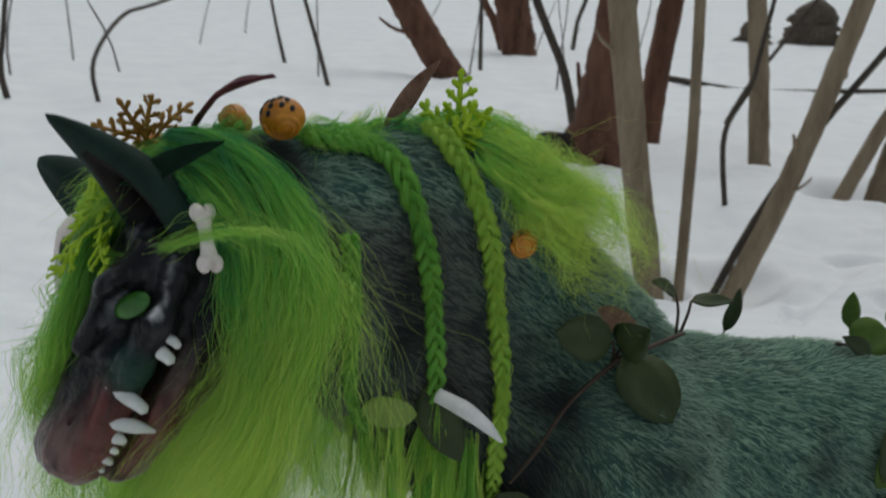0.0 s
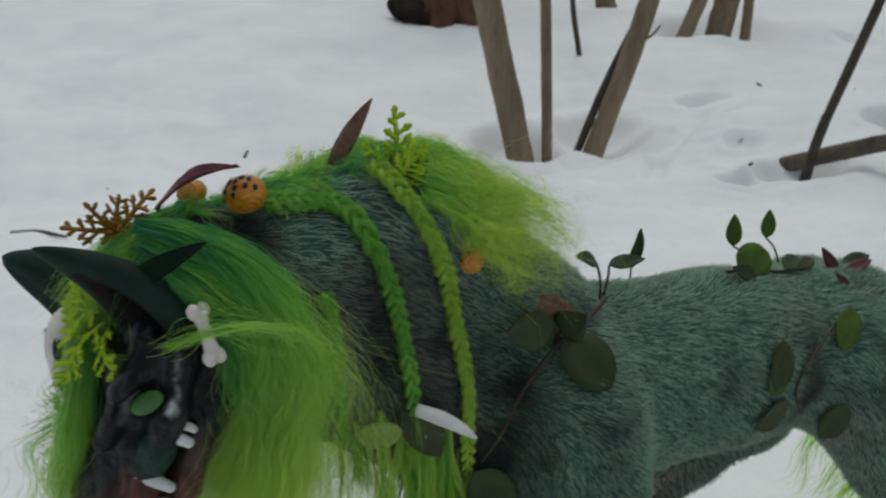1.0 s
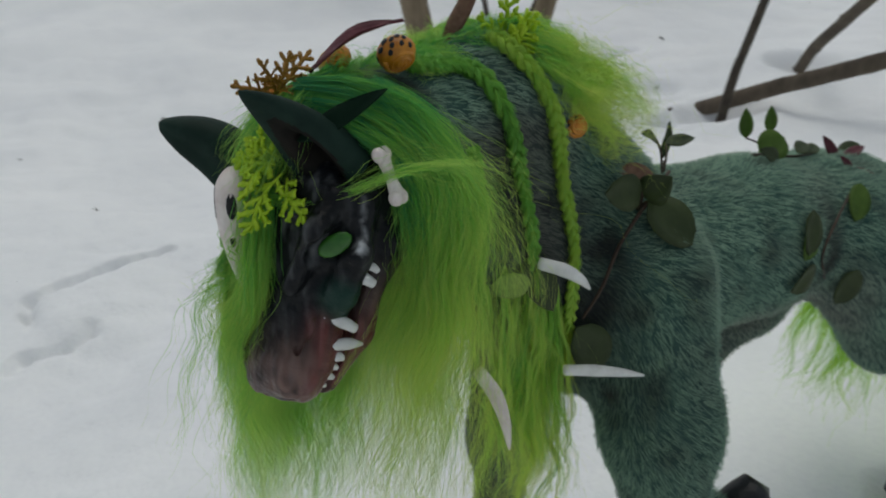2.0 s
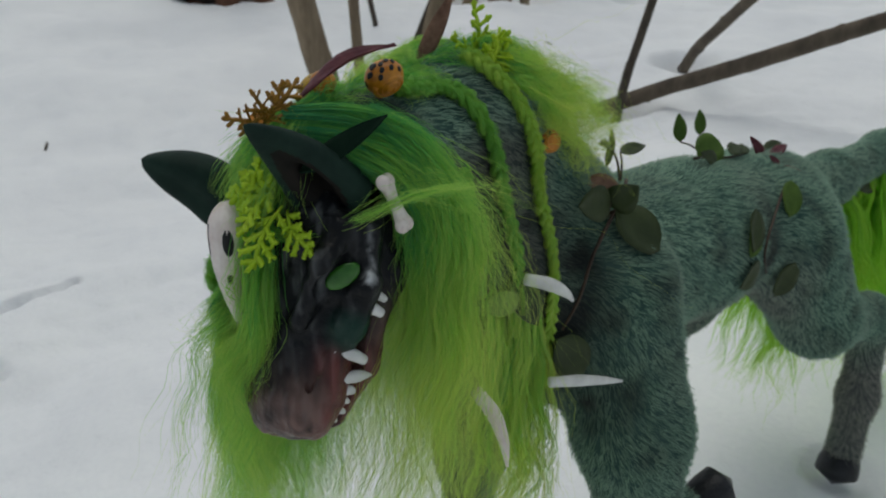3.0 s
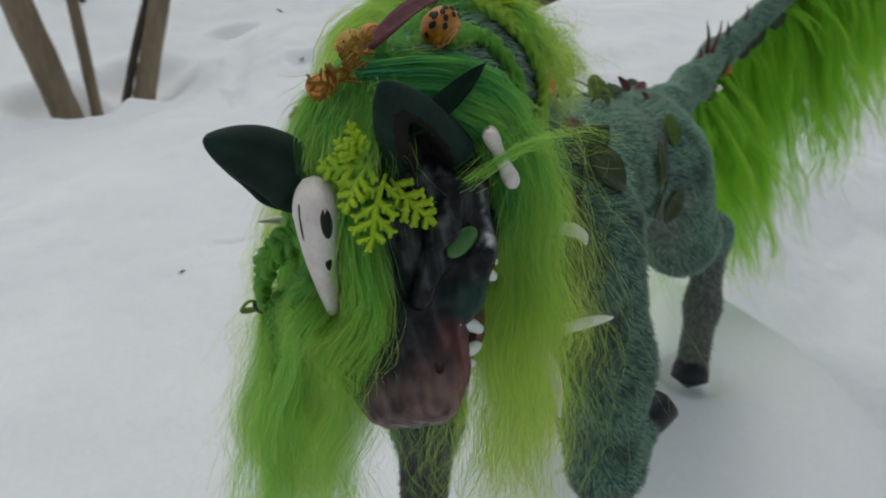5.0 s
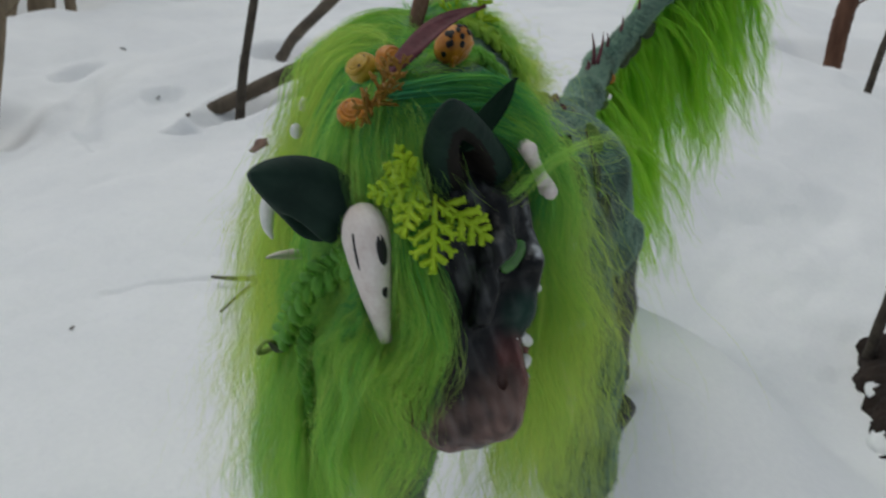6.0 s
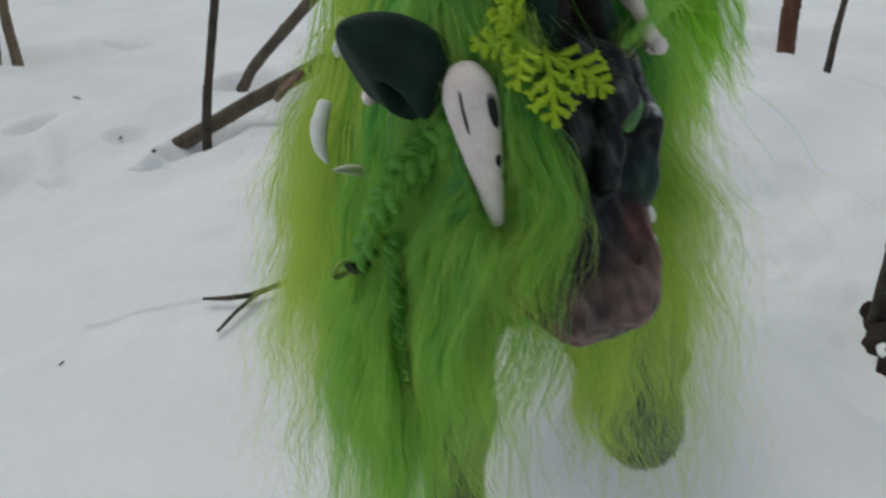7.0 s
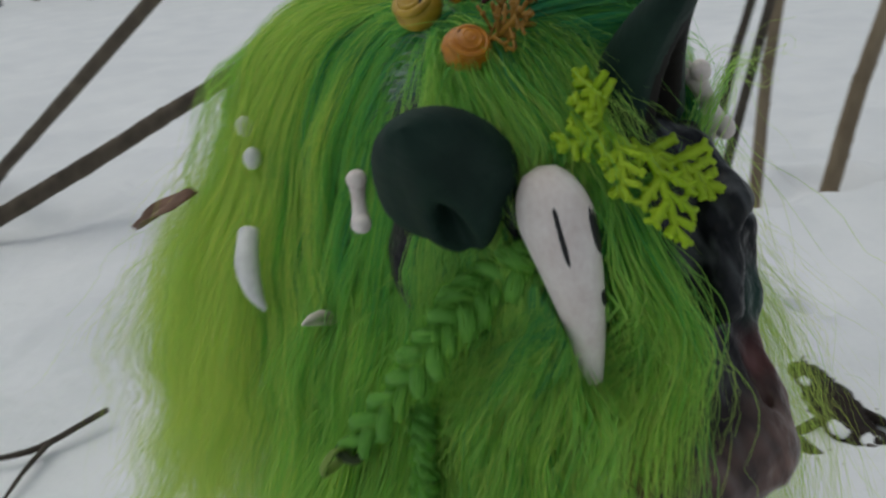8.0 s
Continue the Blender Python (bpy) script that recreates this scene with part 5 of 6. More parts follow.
fern4 = thing("fern_sprig", (.066, .500, .500), "tiny rust fern sprig in the yellow mane", "fern", "fern sprigs")
frond(fern4, (.066, .500, .502), (.072, .494, .522), (.1, -.9, .2), .0006, M_RUSTFERN, lobes=3, teeth=2)

wine = thing("long_leaf", (-.072, .444, .530), "wine-red long pointed leaf on the crest", "leaf")
leaf_part(wine, (-.0760, .4380, .5310), (-.0370, .4160, .5565), (-.45, -.1, .88), .0095, M_WINE, curl=0, arch=.10)
brown = thing("long_leaf", (.002, .478, .528), "brown dry pointed leaf standing on the crest", "leaf")
leaf_part(brown, (.000, .479, .526), (.024, .486, .561), (-.3, -.9, .2), .0085, M_BROWNLEAF)
dark = thing("pointed_leaf", (-.067, .392, .519), "dark green pointed leaf behind the ear", "leaf")
leaf_part(dark, (-.0900, .3920, .5160), (-.0510, .3925, .5345), (-.50, -.80, .25), .0085, M_DARKLEAF, curl=.0)
dry = thing("long_leaf", (.016, .58, .452), "brown pointed leaf sticking out of the long mane", "leaf")
leaf_part(dry, (-.020, .562, .462), (.0225, .6195, .4305), (-.6, .2, .7), .0085, M_BROWNLEAF, curl=0, fold=.4)
pale = thing("round_leaf", (.012, .418, .419), "pale green round leaf half hidden by the mane", "leaf")
leaf_part(pale, (.001, .404, .4235), (.024, .406, .4205), (0, -1, .2), .013, M_PALELEAF, point=.5)
chest = thing("round_leaf", (.072, .428, .352), "dark green oval leaf beside a claw", "leaf")
leaf_part(chest, (.062, .428, .372), (.080, .424, .343), (.2, -.95, .2), .026, M_LEAF, point=.5, curl=.05)
neck_leaf = thing("round_leaf", (.037, .421, .415), "dark green leaf behind a white claw", "leaf")
leaf_part(neck_leaf, (.026, .421, .426), (.044, .418, .392), (.1, -.95, .2), .018, M_LEAF)


def vine():
    """The creeper over the shoulder."""
    ob = thing("leafy_vine", (.118, .468, .425), "leafy green vine creeping over the shoulder", "vine", "vines")
    o = np.array(ob.location)
    stem_pts = to_skin([(.153, .503, .423), (.128, .474, .424), (.115, .462, .423), (.094, .448, .408), (.079, .439, .391), (.067, .437, .376)], .006)
    part("stem", tube(Build(), stem_pts - o, [.0013, .0012, .0011, .0008], sides=7, n=30, rough=.05, rng=np.random.default_rng(1)), M_STEM, ob)
    leaf_part(ob, (.118, .458, .430), (.141, .441, .406), (.25, -.85, .45), .028, M_LEAF, stalk=(.114, .462, .424), point=.5, curl=.03)
    leaf_part(ob, (.117, .462, .432), (.127, .450, .447), (.1, -.8, .6), .020, M_LEAF, stalk=(.114, .462, .424))
    leaf_part(ob, (.112, .456, .438), (.084, .446, .445), (-.2, -.9, .35), .021, M_LEAF, stalk=(.114, .462, .424), point=.5, curl=.05)
    leaf_part(ob, (.104, .470, .447), (.128, .466, .440), (0, -.8, .6), .012, M_BROWNLEAF)
    leaf_part(ob, (.155, .515, .443), (.141, .510, .452), (.1, -.5, .8), .010, M_LEAF, stalk=(.155, .505, .424))
    leaf_part(ob, (.165, .520, .438), (.190, .526, .437), (.0, -.45, .9), .0095, M_LEAF, stalk=(.158, .508, .424), curl=.0)
    leaf_part(ob, (.212, .598, .392), (.221, .607, .418), (.45, -.85, .1), .0125, M_LEAF, stalk=(.196, .565, .388), curl=.0)


def rump_vine():
    ob = thing("leafy_vine", (.285, .565, .395), "sprig of fresh green leaves on the back", "vine", "vines")
    o = np.array(ob.location)
    line = to_skin([(.265, .560, .395), (.29, .57, .394), (.315, .578, .39), (.34, .585, .385)], .002)
    part("stem", tube(Build(), line - o, [.0012, .0011, .0009], sides=6, n=16), M_STEM, ob)
    leaf_part(ob, (.279, .570, .398), (.304, .576, .406), (-.2, -.75, .6), .025, M_LEAFLIGHT, point=.5, curl=.05)
    leaf_part(ob, (.285, .556, .398), (.266, .552, .410), (-.2, -.8, .5), .011, M_LEAF)
    leaf_part(ob, (.299, .616, .392), (.302, .625, .414), (-.4, -.9, .1), .011, M_LEAFLIGHT, stalk=(.297, .585, .391), curl=.0)
    leaf_part(ob, (.337, .636, .386), (.343, .646, .405), (-.2, -.95, .1), .011, M_LEAFLIGHT, stalk=(.328, .60, .384), curl=.0)
    leaf_part(ob, (.318, .575, .392), (.336, .588, .394), (-.1, -.5, .8), .013, M_LEAF)
    leaf_part(ob, (.335, .583, .387), (.352, .594, .388), (-.1, -.5, .8), .010, M_LEAF)


def red_leaves():
    ob = thing("leafy_sprig", (.37, .58, .375), "sprig of dark red pointed leaves on the rump", "leaf")
    leaf_part(ob, (.372, .592, .374), (.362, .600, .392), (-.3, -.8, .3), .008, M_WINE)
    leaf_part(ob, (.374, .588, .374), (.404, .598, .380), (-.1, -.5, .9), .009, M_WINE)
    leaf_part(ob, (.366, .568, .376), (.356, .570, .386), (-.3, -.8, .4), .005, M_WINE)
    leaf_part(ob, (.366, .568, .376), (.384, .556, .370), (-.1, -.8, .6), .0045, M_WINE)
    leaf_part(ob, (.385, .605, .372), (.412, .612, .376), (0, -.5, .9), .012, M_LEAF)


def flank_vine():
    ob = thing("leafy_vine", (.29, .51, .36), "dark leaves clinging to the flank and hip", "vine", "vines")
    o = np.array(ob.location)
    line = to_skin([(.341, .537, .372), (.31, .52, .36), (.285, .508, .345), (.300, .508, .322)], .003)
    part("stem", tube(Build(), line - o, [.0010, .0010, .0007], sides=6, n=16), M_STEM, ob)
    for b, t, w, m in (((.3495, .538, .377), (.334, .519, .356), .017, M_LEAFLIGHT), ((.279, .503, .381), (.2715, .490, .352), .017, M_LEAF), ((.283, .494, .340), (.257, .484, .328), .017, M_LEAF), ((.337, .508, .320), (.325, .511, .290), .018, M_LEAF), ((.278, .499, .368), (.268, .489, .349), .015, M_LEAFLIGHT)):
        leaf_part(ob, b, t, slope(body_distance, np.array([b]))[0], w, m, curl=.02, point=.5)


vine()
rump_vine()
red_leaves()
flank_vine()


def tail_things():
    for b, t, r in (((.668, .688, .326), (.671, .690, .340), .004), ((.690, .690, .328), (.672, .688, .374), .0035), ((.70, .690, .328), (.722, .694, .366), .003), ((.76, .704, .330), (.752, .702, .358), .003), ((.86, .705, .362), (.856, .705, .392), .003), ((.80, .705, .343), (.81, .706, .37), .003)):
        b, t = np.array(b), np.array(t)
        ob = thing("thorn", b, "dark purple curved thorn on the tail", "thorn", "thorns on the tail")
        part("thorn_body", tube(Build(), [(0, 0, 0), (t - b) * .55 + [.004, 0, 0], t - b], [r, r * .6, r * .12], sides=8, n=10), M_WINE, ob)
    berries = thing("berry_cluster", (.628, .650, .308), "pale green round berries under the tail", "berries")
    for i, c in enumerate(((0, 0, 0), (.009, -.002, .003), (.003, -.003, -.009), (-.007, -.002, -.005), (.010, -.002, -.008))):
        part("berry", ball(Build(), c, ((.0055, 0, 0), (0, .0055, 0), (0, 0, .0055)), 7, 10), M_LEAFLIGHT, berries)
    bead = thing("bead", (.66, .655, .300), "white bead hanging under the tail", "bead", "white beads")
    part("bead_body", ball(Build(), (0, 0, 0), ((.012, 0, 0), (0, .006, 0), (0, 0, .005)), 7, 10), M_TOOTH, bead)
    shell((.742, .688, .300), .0085, (-.6, -.5, .3), 0, M_SHELL, "orange snail shell on the tail")
    ob = thing("round_leaf", (.575, .64, .295), "dark leaf hanging under the tail root", "leaf")
    leaf_part(ob, (.550, .632, .300), (.585, .636, .292), (0, -.9, .4), .018, M_LEAF)
    ob = thing("leafy_sprig", (.78, .69, .305), "dark leaves under the end of the tail", "leaf")
    for b, t in (((.70, .685, .30), (.735, .68, .315)), ((.77, .69, .31), (.80, .685, .325)), ((.80, .69, .315), (.835, .685, .345)), ((.85, .69, .335), (.885, .685, .35))):
        leaf_part(ob, b, t, (-.4, -.9, .2), .018, M_LEAF)


tail_things()


# ---- shrubs and stems in the snow ----
def stem(name, points, r0, r1, m, label, category="tree", group="stems of the shrub", twigs=()):
    rng = np.random.default_rng(int(abs(points[0][0] * 1000) + abs(points[0][1] * 100)))
    p = np.array(points, dtype=float)
    base = p[0].copy()
    start = base - unit(p[1] - p[0]) * 0.25
    line = np.vstack([start, p]) - base
    top = line[-1] + (line[-1] - line[-2]) * (1.2 / max(np.linalg.norm(line[-1] - line[-2]), .01))
    line = np.vstack([line, top])
    ob = thing(name, base, label, category, group)
    big = r0 > .02
    part("trunk", tube(Build(), line, [r0 * 1.08, r0, (r0 + r1) / 2, r1, r1 * .8], sides=14 if big else 8, n=44 if big else 28, rough=0.035, rng=rng), m, ob)
    mid = spline(line, 60)
    for k in range(3 if r0 > .012 else 0):
        i = int(rng.integers(14, 44))
        t = unit(mid[i + 1] - mid[i - 1])
        out = unit(np.cross(t, rng.normal(0, 1, 3)))
        rad = np.interp(i / 59, [0, .25, 1], [r0, r0, r1])
        part("knot", ball(Build(), mid[i] + out * rad * .82, (t * rad * .5, np.cross(t, out) * rad * .35, out * rad * .32), 6, 10), m, ob)
        if k == 0 and r0 > .016:
            part("twig_stub", tube(Build(), [mid[i] + out * rad * .8, mid[i] + out * rad * 1.7 + t * rad * .8, mid[i] + out * rad * 2.2 + t * rad * 1.8], [rad * .16, rad * .12, rad * .07], sides=6, n=6), m, ob)
    for a, b, r in twigs:
        part("side_branch", tube(Build(), np.array([a, (np.array(a) + b) / 2 + rng.normal(0, .01, 3), b]) - base, [r, r * .7, r * .3], sides=6, n=10, rough=.05, rng=rng), m, ob)
    return ob


def flare(ob):
    """Roots that spread from the foot of a trunk."""
    for a in (2.6, 3.6, 4.5, 5.4):
        e = np.array([math.cos(a) * .26, math.sin(a) * .22, -.06])
        part("root", tube(Build(), [(0, 0, .26), e * .45 + [0, 0, .08], e], [.06, .085, .05], sides=10, n=10, rough=.06, rng=np.random.default_rng(int(a * 10))), M_BARKRED, ob)


def shrubs():
    tan = "smooth tan-grey shrub stem rising from a hollow in the snow"
    stem("shrub_stem", [(.703, 2.802, -.33), (.595, 2.801, .163), (.513, 2.801, .585)], .046, .043, M_BARK, tan)
    stem("shrub_stem", [(.806, 2.82, -.33), (.785, 2.819, .17), (.753, 2.819, .597)], .019, .018, M_BARK, "thin tan shrub stem beside the thicker ones")
    stem("shrub_stem", [(.994, 2.844, -.33), (1.145, 2.845, .149), (1.254, 2.846, .622)], .036, .032, M_BARK, "leaning tan-grey shrub stem rising from the snow", twigs=[((1.13, 2.83, .10), (1.09, 2.80, .21), .012)])
    stem("shrub_stem", [(.948, 2.869, -.32), (1.03, 2.869, -.107), (1.182, 2.87, .201), (1.36, 2.871, .475)], .014, .012, M_TWIG, "thin dark crooked stem leaning across a thicker one")
    flare(stem("bare_tree", [(.775, 4.708, -.24), (.805, 4.708, .15), (.835, 4.708, .579)], .138, .098, M_BARKRED, "thick red-brown trunk with a dark hollow at its foot", "tree", "far trunks"))
    stem("bare_tree", [(1.221, 5.439, -.25), (1.241, 5.439, .199), (1.277, 5.439, .594)], .078, .07, M_BARKRED, "red-brown trunk standing close behind the thickest one", "tree", "far trunks")
    stem("shrub_stem", [(.80, 5.6, -.26), (.70, 5.6, .12), (.53, 5.6, .47)], .029, .026, M_TWIG, "dark leaning stem beside the thick trunk")
    stem("bare_tree", [(-.019, 9.061, -.30), (-.294, 9.06, .091), (-.535, 9.058, .462)], .16, .15, M_BARKRED, "brown trunk leaning over the far snow", "tree", "far trunks")
    stem("bare_tree", [(.933, 13.1, -.32), (.838, 13.1, .091), (.753, 13.1, .481)], .25, .25, M_BARKRED, "broad reddish trunk far off in the snow", "tree", "far trunks")
    stem("shrub_stem", [(.723, 13.946, -.33), (.563, 13.945, .126), (.367, 13.944, .452)], .06, .06, M_BARKRED, "dark slanting stem far off in the snow")
    stem("shrub_stem", [(1.708, 4.8, -.26), (1.636, 4.8, .215), (1.565, 4.8, .616)], .056, .05, M_BARK, tan)
    stem("shrub_stem", [(1.215, 3.725, -.28), (1.163, 3.725, .061), (1.244, 3.725, .276), (1.275, 3.725, .526)], .0125, .010, M_TWIG, "thin crooked dark twig standing in the snow")
    stem("shrub_stem", [(1.847, 4.066, -.26), (1.975, 4.055, .096), (2.098, 4.045, .357)], .036, .032, M_BARK, "leaning brown shrub stem", group="second shrub")
    stem("shrub_stem", [(2.029, 4.086, -.27), (2.09, 4.081, .068), (2.188, 4.073, .381)], .062, .055, M_BARK, "thick brown shrub stem leaning outward", group="second shrub")
    stem("shrub_stem", [(2.134, 4.008, -.27), (2.132, 4.009, -.051), (2.15, 4.008, .107)], .025, .02, M_BARK, "short brown shrub stem", group="second shrub")
    stem("shrub_stem", [(1.924, 14.914, -.32), (1.965, 14.915, .163), (2.07, 14.915, .527)], .037, .035, M_TWIG, "thin dark stem far off in the snow")
    stem("shrub_stem", [(.289, 10.0, -.30), (.27, 10.0, .13), (.254, 10.0, .491)], .024, .022, M_TWIG, "thin dark stem far off in the snow")
    stem("dry_stalk", [(-2.31, 5.784, -.27), (-2.33, 5.784, .02), (-2.13, 5.785, .314), (-1.836, 5.787, .433)], .016, .011, M_TWIG, "dry grey stalk arching over the snow", "twig", "dry stalks")
    stem("dry_stalk", [(-1.037, 7.438, -.27), (-1.121, 7.437, .045), (-1.24, 7.436, .445)], .021, .016, M_TWIG, "dry grey stalk in the far snow", "twig", "dry stalks")
    stem("dry_stalk", [(-1.833, 9.645, -.30), (-1.912, 9.644, .036), (-1.982, 9.644, .382)], .022, .015, M_TWIG, "dry grey stalk in the far snow", "twig", "dry stalks")
    stem("dry_stalk", [(-2.9, 5.763, -.27), (-2.93, 5.764, -.05), (-2.88, 5.760, .25)], .022, .016, M_TWIG, "dry grey stalk in the far snow", "twig", "dry stalks")
    stem("bare_tree", [(3.389, .858, -.28), (3.39, .857, -.13), (3.41, .84, .1)], .036, .034, M_BARKRED, "brown trunk beyond the snow bank", "tree", "trunks beyond the bank")
    stem("shrub_stem", [(2.592, .607, -.17), (2.599, .594, -.013), (2.608, .58, .107)], .012, .010, M_TWIG, "thin grey stem on the snow bank", group="trunks beyond the bank")
    stem("shrub_stem", [(3.353, .114, -.29), (3.366, .062, .002), (3.379, .011, .216)], .021, .018, M_TWIG, "thin brown stem beyond the bank", group="trunks beyond the bank")
    stem("shrub_stem", [(2.149, .095, -.22), (2.151, .089, .107), (2.155, .072, .325)], .018, .016, M_BARK, "brown stem beyond the bank", group="trunks beyond the bank")
    stem("shrub_stem", [(2.246, -.113, -.23), (2.258, -.162, .053), (2.271, -.215, .276)], .026, .022, M_BARK, "leaning brown stem beyond the bank", group="trunks beyond the bank")
    stem("shrub_stem", [(1.168, .320, -.25), (1.176, .308, -.081), (1.187, .29, .004)], .010, .009, M_TWIG, "brown stem rising out of a dark hole in the snow", group="trunks beyond the bank")
    stem("fallen_branch", [(2.39, 9.5, -.22), (3.0, 9.51, -.29), (3.6, 9.51, -.28), (4.26, 9.52, -.24)], .034, .026, M_TWIG, "thin dark branch lying over the far snow", "branch")
    stem("shrub_stem", [(1.9, 6.2, -.28), (2.05, 6.2, .05), (2.3, 6.2, .45)], .018, .014, M_TWIG, "thin dark twig behind the shrubs")
    stem("shrub_stem", [(2.75, 5.4, -.28), (2.85, 5.4, .1), (3.1, 5.4, .5)], .03, .025, M_BARKRED, "brown stem at the edge of the thicket")
    stem("shrub_stem", [(3.3, 6.4, -.28), (3.45, 6.4, .1), (3.5, 6.4, .6)], .06, .055, M_BARKRED, "dark brown stem at the edge of the thicket")
    # fallen branch and the upright twig at its foot
    stem("shrub_stem", [(1.21, 1.93, -.16), (1.215, 1.90, 0), (1.245, 1.87, .18)], .013, .011, M_TWIG, "dark upright twig at the foot of a fallen branch", "twig")
    stem("fallen_branch", [(1.235, 2.03, -.13), (1.322, 1.868, -.035), (1.415, 1.69, .06), (1.495, 1.52, .155), (1.575, 1.349, .25)], .021, .020, M_BRANCH, "grey-brown branch slanting out of the snow", "branch")
    stem("shrub_stem", [(1.64, 2.17, -.09), (1.56, 2.03, .01), (1.392, 1.715, .193)], .018, .015, M_BRANCH, "leaning brown stem beside the fallen branch")


def fallen_log(points, r, label):
    p = np.array(points)
    ob = thing("fallen_log", p[0], label, "log", "logs in the ditch")
    bd = tube(Build(), p - p[0], [r * .7, r, r * 1.15, r * .9, r * .6], sides=26, n=70)
    v = bd.v[0]
    mid = spline(p - p[0], 70).repeat(26, axis=0)
    out = unit(v[:-2] - mid)
    v[:-2] += out * np.array([[r * (.34 * noise.noise((*(c * 14 + 3),)) + .22 * noise.noise((*(c * 45),)) + .15 * noise.noise((*(c * 120),)))] for c in v[:-2]])
    part("wood", bd, M_EARTH, ob)
    rng = np.random.default_rng(8)
    for k in range(8):
        i = int(rng.integers(3, 67)) * 26 + int(rng.integers(0, 26))
        if out[i][2] < .25:
            continue
        s = r * rng.uniform(.18, .5)
        b2 = ball(Build(), v[i] - out[i] * s * .25, np.array([[s * 1.5, 0, 0], [0, s, 0], [0, 0, s * .45]]), 7, 12)
        b2.v[0] += rng.normal(0, s * .08, b2.v[0].shape)
        part("snow_patch", b2, M_SNOW, ob)
    for k in range(5):
        c = p[0] + (p[-1] - p[0]) * rng.random() + rng.normal(0, r * .5, 3) * [1, 1, .2] - p[0]
        e = c + rng.normal(0, r * 2.2, 3) * [1, 1, .3] + [0, 0, r * .4]
        part("broken_limb", tube(Build(), [c, (c + e) / 2 + rng.normal(0, r * .2, 3), e], [r * .3, r * .22, r * .08], sides=7, n=9, rough=.12, rng=rng), M_EARTH, ob)


def stump(x, y, r, h):
    z = float(snow_height(np.array([x]), np.array([y]))[0])
    ob = thing("stump", (x, y, z), "dark root stump poking out of far snow", "stump", "stumps")
    rng = np.random.default_rng(int(y * 10))
    part("wood", tube(Build(), [(0, 0, -.2), (.02, 0, h * .5), (.05, .02, h)], [r, r * .9, r * .7], sides=14, n=14, rough=.14, rng=rng), M_BRANCH, ob)
    for k in range(6):
        a = rng.uniform(0, 6.28)
        e = np.array([math.cos(a) * r * 2.0, math.sin(a) * r * 2.0, -.06])
        part("root", tube(Build(), [(0, 0, h * .5), e * .5 + [0, 0, h * .25], e], [r * .3, r * .25, r * .12], sides=8, n=8, rough=.1, rng=rng), M_BRANCH, ob)


stump(7.6, 19.5, .55, .9)
stump(6.2, 19.0, .35, .5)


def earth_hollow():
    """The bare wet earth under the thickest trunk."""
    ob = thing("earth_mound", (.66, 4.66, -.21), "bare dark earth in the hollow at a trunk's foot", "earth")
    bd = ball(Build(), (0, 0, 0), ((.17, 0, -.03), (0, .11, 0), (-.03, 0, .10)), 18, 28)
    bd.v[0] *= 1 + .32 * np.array([[noise.noise((*(c * 11),)) + .5 * noise.noise((*(c * 30 + 4),))] for c in bd.v[0]])
    part("soil", bd, M_EARTH, ob)


earth_hollow()


def far_woods():
    """Trunks and brush far off."""
    rng = np.random.default_rng(31)
    bd = Build()
    for k in range(110):
        a = math.radians(rng.uniform(5, 52))
        d = rng.uniform(15, 34)
        x, y = d * math.cos(a), d * math.sin(a)
        r = rng.choice([.03, .05, .09, .16]) * rng.uniform(.7, 1.3)
        z = float(snow_height(np.array([x]), np.array([y]))[0]) + 2.2 * max(d - 14, 0) ** 1.3 / 50 ** 1.3
        lean = rng.normal(0, .12, 2)
        tube(bd, [(x, y, z - .4), (x + lean[0], y + lean[1], z + 1.5), (x + lean[0] * 2.5, y + lean[1] * 2.5, z + 4)], [r * 1.15, r, r * .8], sides=7, n=6)
    for k in range(12):
        a = math.radians(rng.uniform(75, 125))
        d = rng.uniform(7, 16)
        x, y = d * math.cos(a), d * math.sin(a)
        z = float(snow_height(np.array([x]), np.array([y]))[0])
        lean = rng.normal(0, .15, 2)
        tube(bd, [(x, y, z - .2), (x + lean[0] * .4, y, z + .25), (x + lean[0], y + lean[1], z + .7), (x + lean[0] * 1.3, y, z + 1.1)], [.010, .008, .006, .004], sides=6, n=8, rough=.1, rng=rng)
    ob = new("far_brush", bd.mesh("far_brush", M_TWIG))
    tagged(ob, "bare grey trunks and thin brush far off", "trees", kind="stuff")


far_woods()
shrubs()
fallen_log([(1.23, .312, -.262), (1.10, .269, -.272), (.97, .217, -.275), (.86, .177, -.275), (.77, .137, -.275)], .052, "dark rotten log half sunk in a snowy ditch")
fallen_log([(1.30, .13, -.262), (1.14, .08, -.265), (.95, .03, -.265), (.78, .0, -.26)], .036, "dark wet log lying across the ditch")


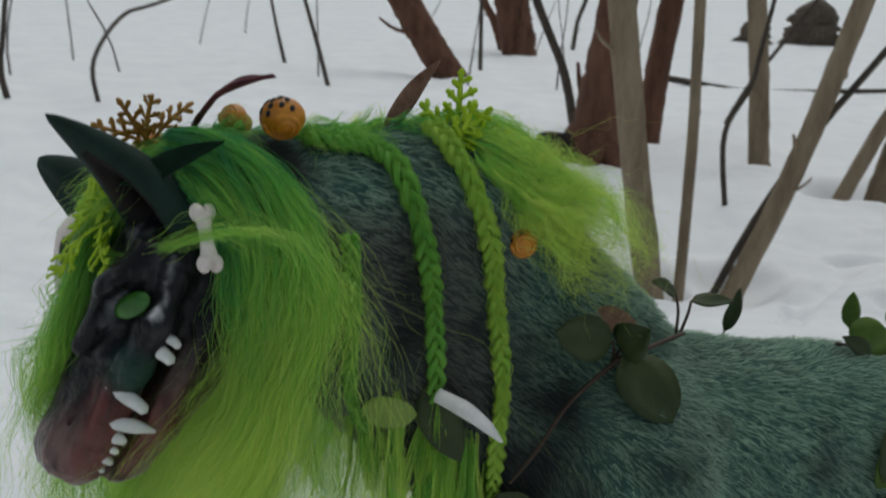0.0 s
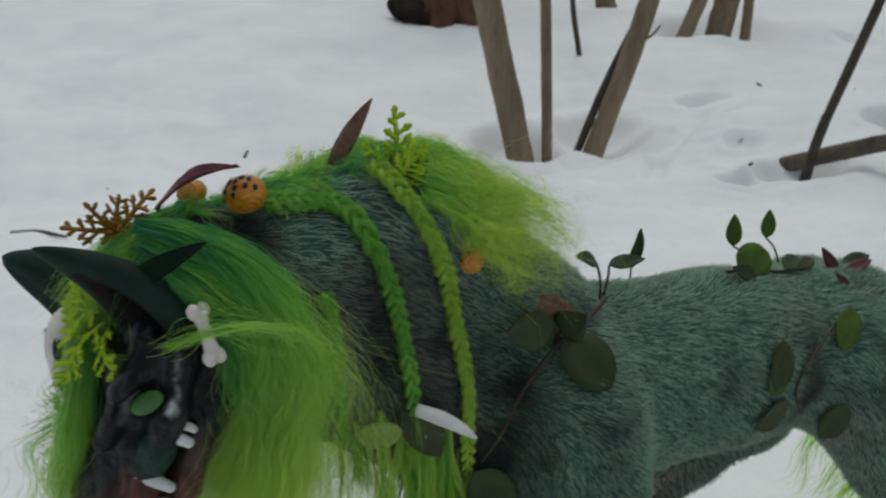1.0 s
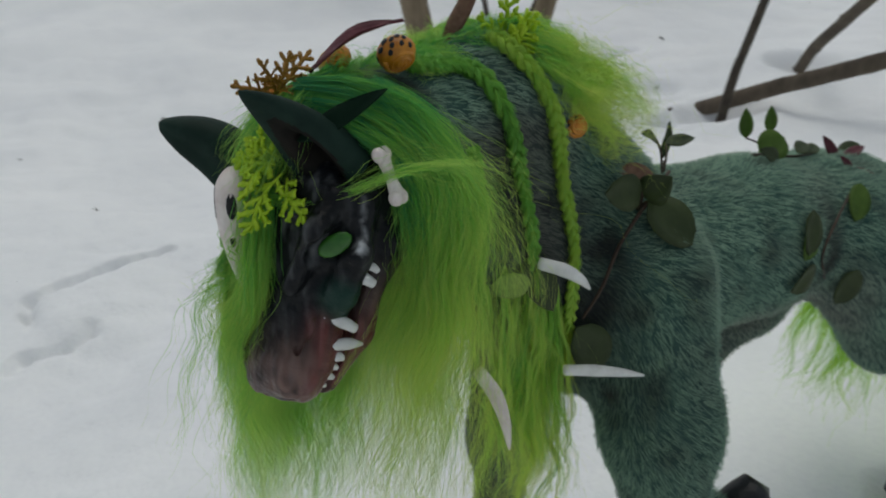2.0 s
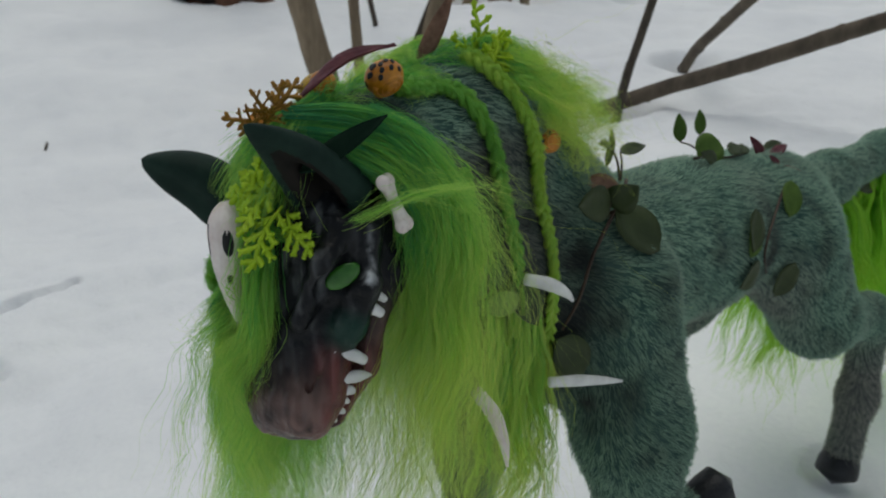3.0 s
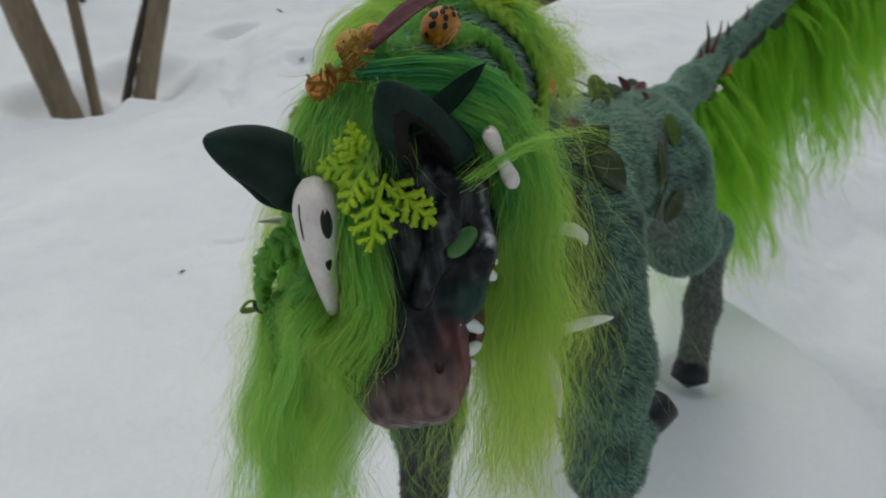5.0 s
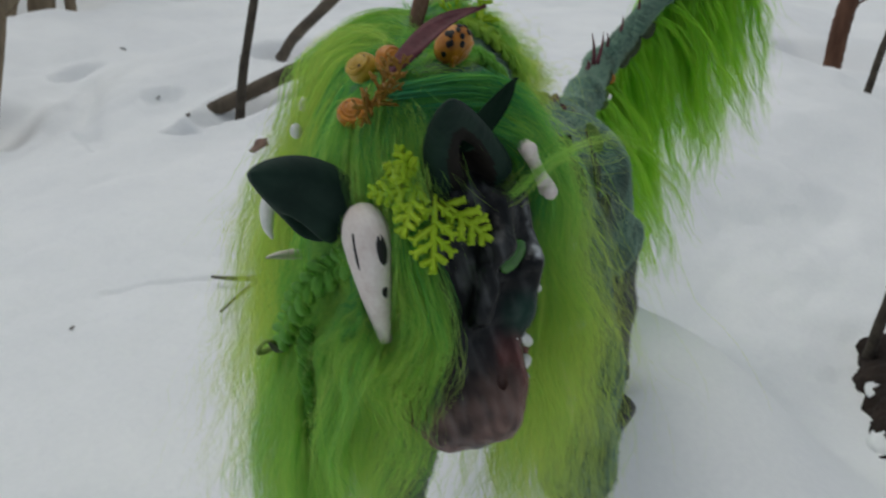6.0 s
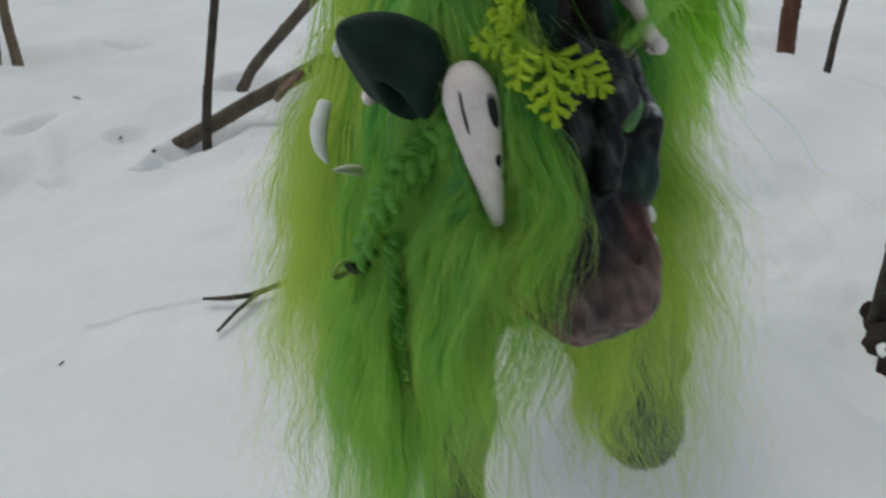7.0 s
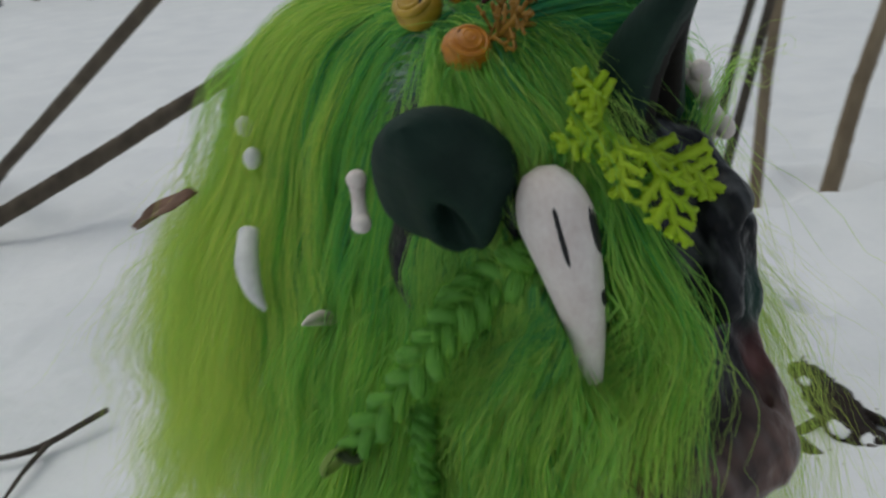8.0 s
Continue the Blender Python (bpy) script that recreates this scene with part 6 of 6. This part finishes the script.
# ---- bits on the snow ----
def lie(points, lift=0.002):
    p = np.array(points, dtype=float)
    z = snow_height(p[:, 0], p[:, 1])
    return np.column_stack([p[:, 0], p[:, 1], z + lift])


def snow_bits():
    ob = thing("fallen_twig", (.47, 1.12, -.03), "small forked twig lying on the snow", "twig")
    o = np.array(ob.location)
    part("stem", tube(Build(), lie([(.441, 1.181), (.462, 1.139), (.491, 1.115), (.578, 1.089)], .012) - o, [.0022, .0042, .0045, .004], sides=7, n=18, rough=.06, rng=np.random.default_rng(2)), M_TWIG, ob)
    part("side_branch", tube(Build(), lie([(.374, 1.089), (.429, 1.104), (.491, 1.115)], .012) - o, [.002, .003, .004], sides=7, n=12, rough=.06, rng=np.random.default_rng(3)), M_TWIG, ob)
    ob = thing("fallen_twig", (-.66, 2.1, -.17), "thin dry twig sunk into the snow", "twig")
    o = np.array(ob.location)
    part("stem", tube(Build(), lie([(-.743, 2.17), (-.662, 2.109), (-.578, 2.026)], .006) - o, [.008, .006, .003], sides=7, n=10), M_TWIG, ob)


def crumbs():
    """Bark crumbs and seeds scattered on the snow."""
    rng = np.random.default_rng(21)
    bd = Build()
    spots = [(-.60, 2.60), (-.32, 1.33), (-.36, 1.99), (-.21, 2.89), (-.61, 2.65), (1.06, 1.95), (1.10, 2.0), (1.20, 2.24), (1.43, 2.95), (2.46, 3.83), (2.58, 3.76), (2.77, 3.55), (1.35, .08), (-.15, 1.1)]
    spots += [tuple(p) for p in rng.uniform((-1.2, .9), (2.2, 4.0), (9, 2))] + [tuple(p) for p in rng.normal((1.0, .02), (.18, .10), (26, 2))]
    for x, y in spots:
        z = float(snow_height(np.array([x]), np.array([y]))[0]) + 0.03 * noise.noise((x * 1.6, y * 1.6, 0))
        r = rng.uniform(.0009, .002) * (1 + .9 * min(math.hypot(x, y), 4))
        ax = rng.normal(0, 1, (3, 3)) * r
        ax[:, 2] *= .5
        ball(bd, (x, y, z + r * .3), ax, 4, 6)
    ob = new("bark_crumbs", bd.mesh("bark_crumbs", M_TWIG))
    tagged(ob, "dark bark crumbs and seeds scattered on the snow", "debris", kind="stuff")


snow_bits()
crumbs()
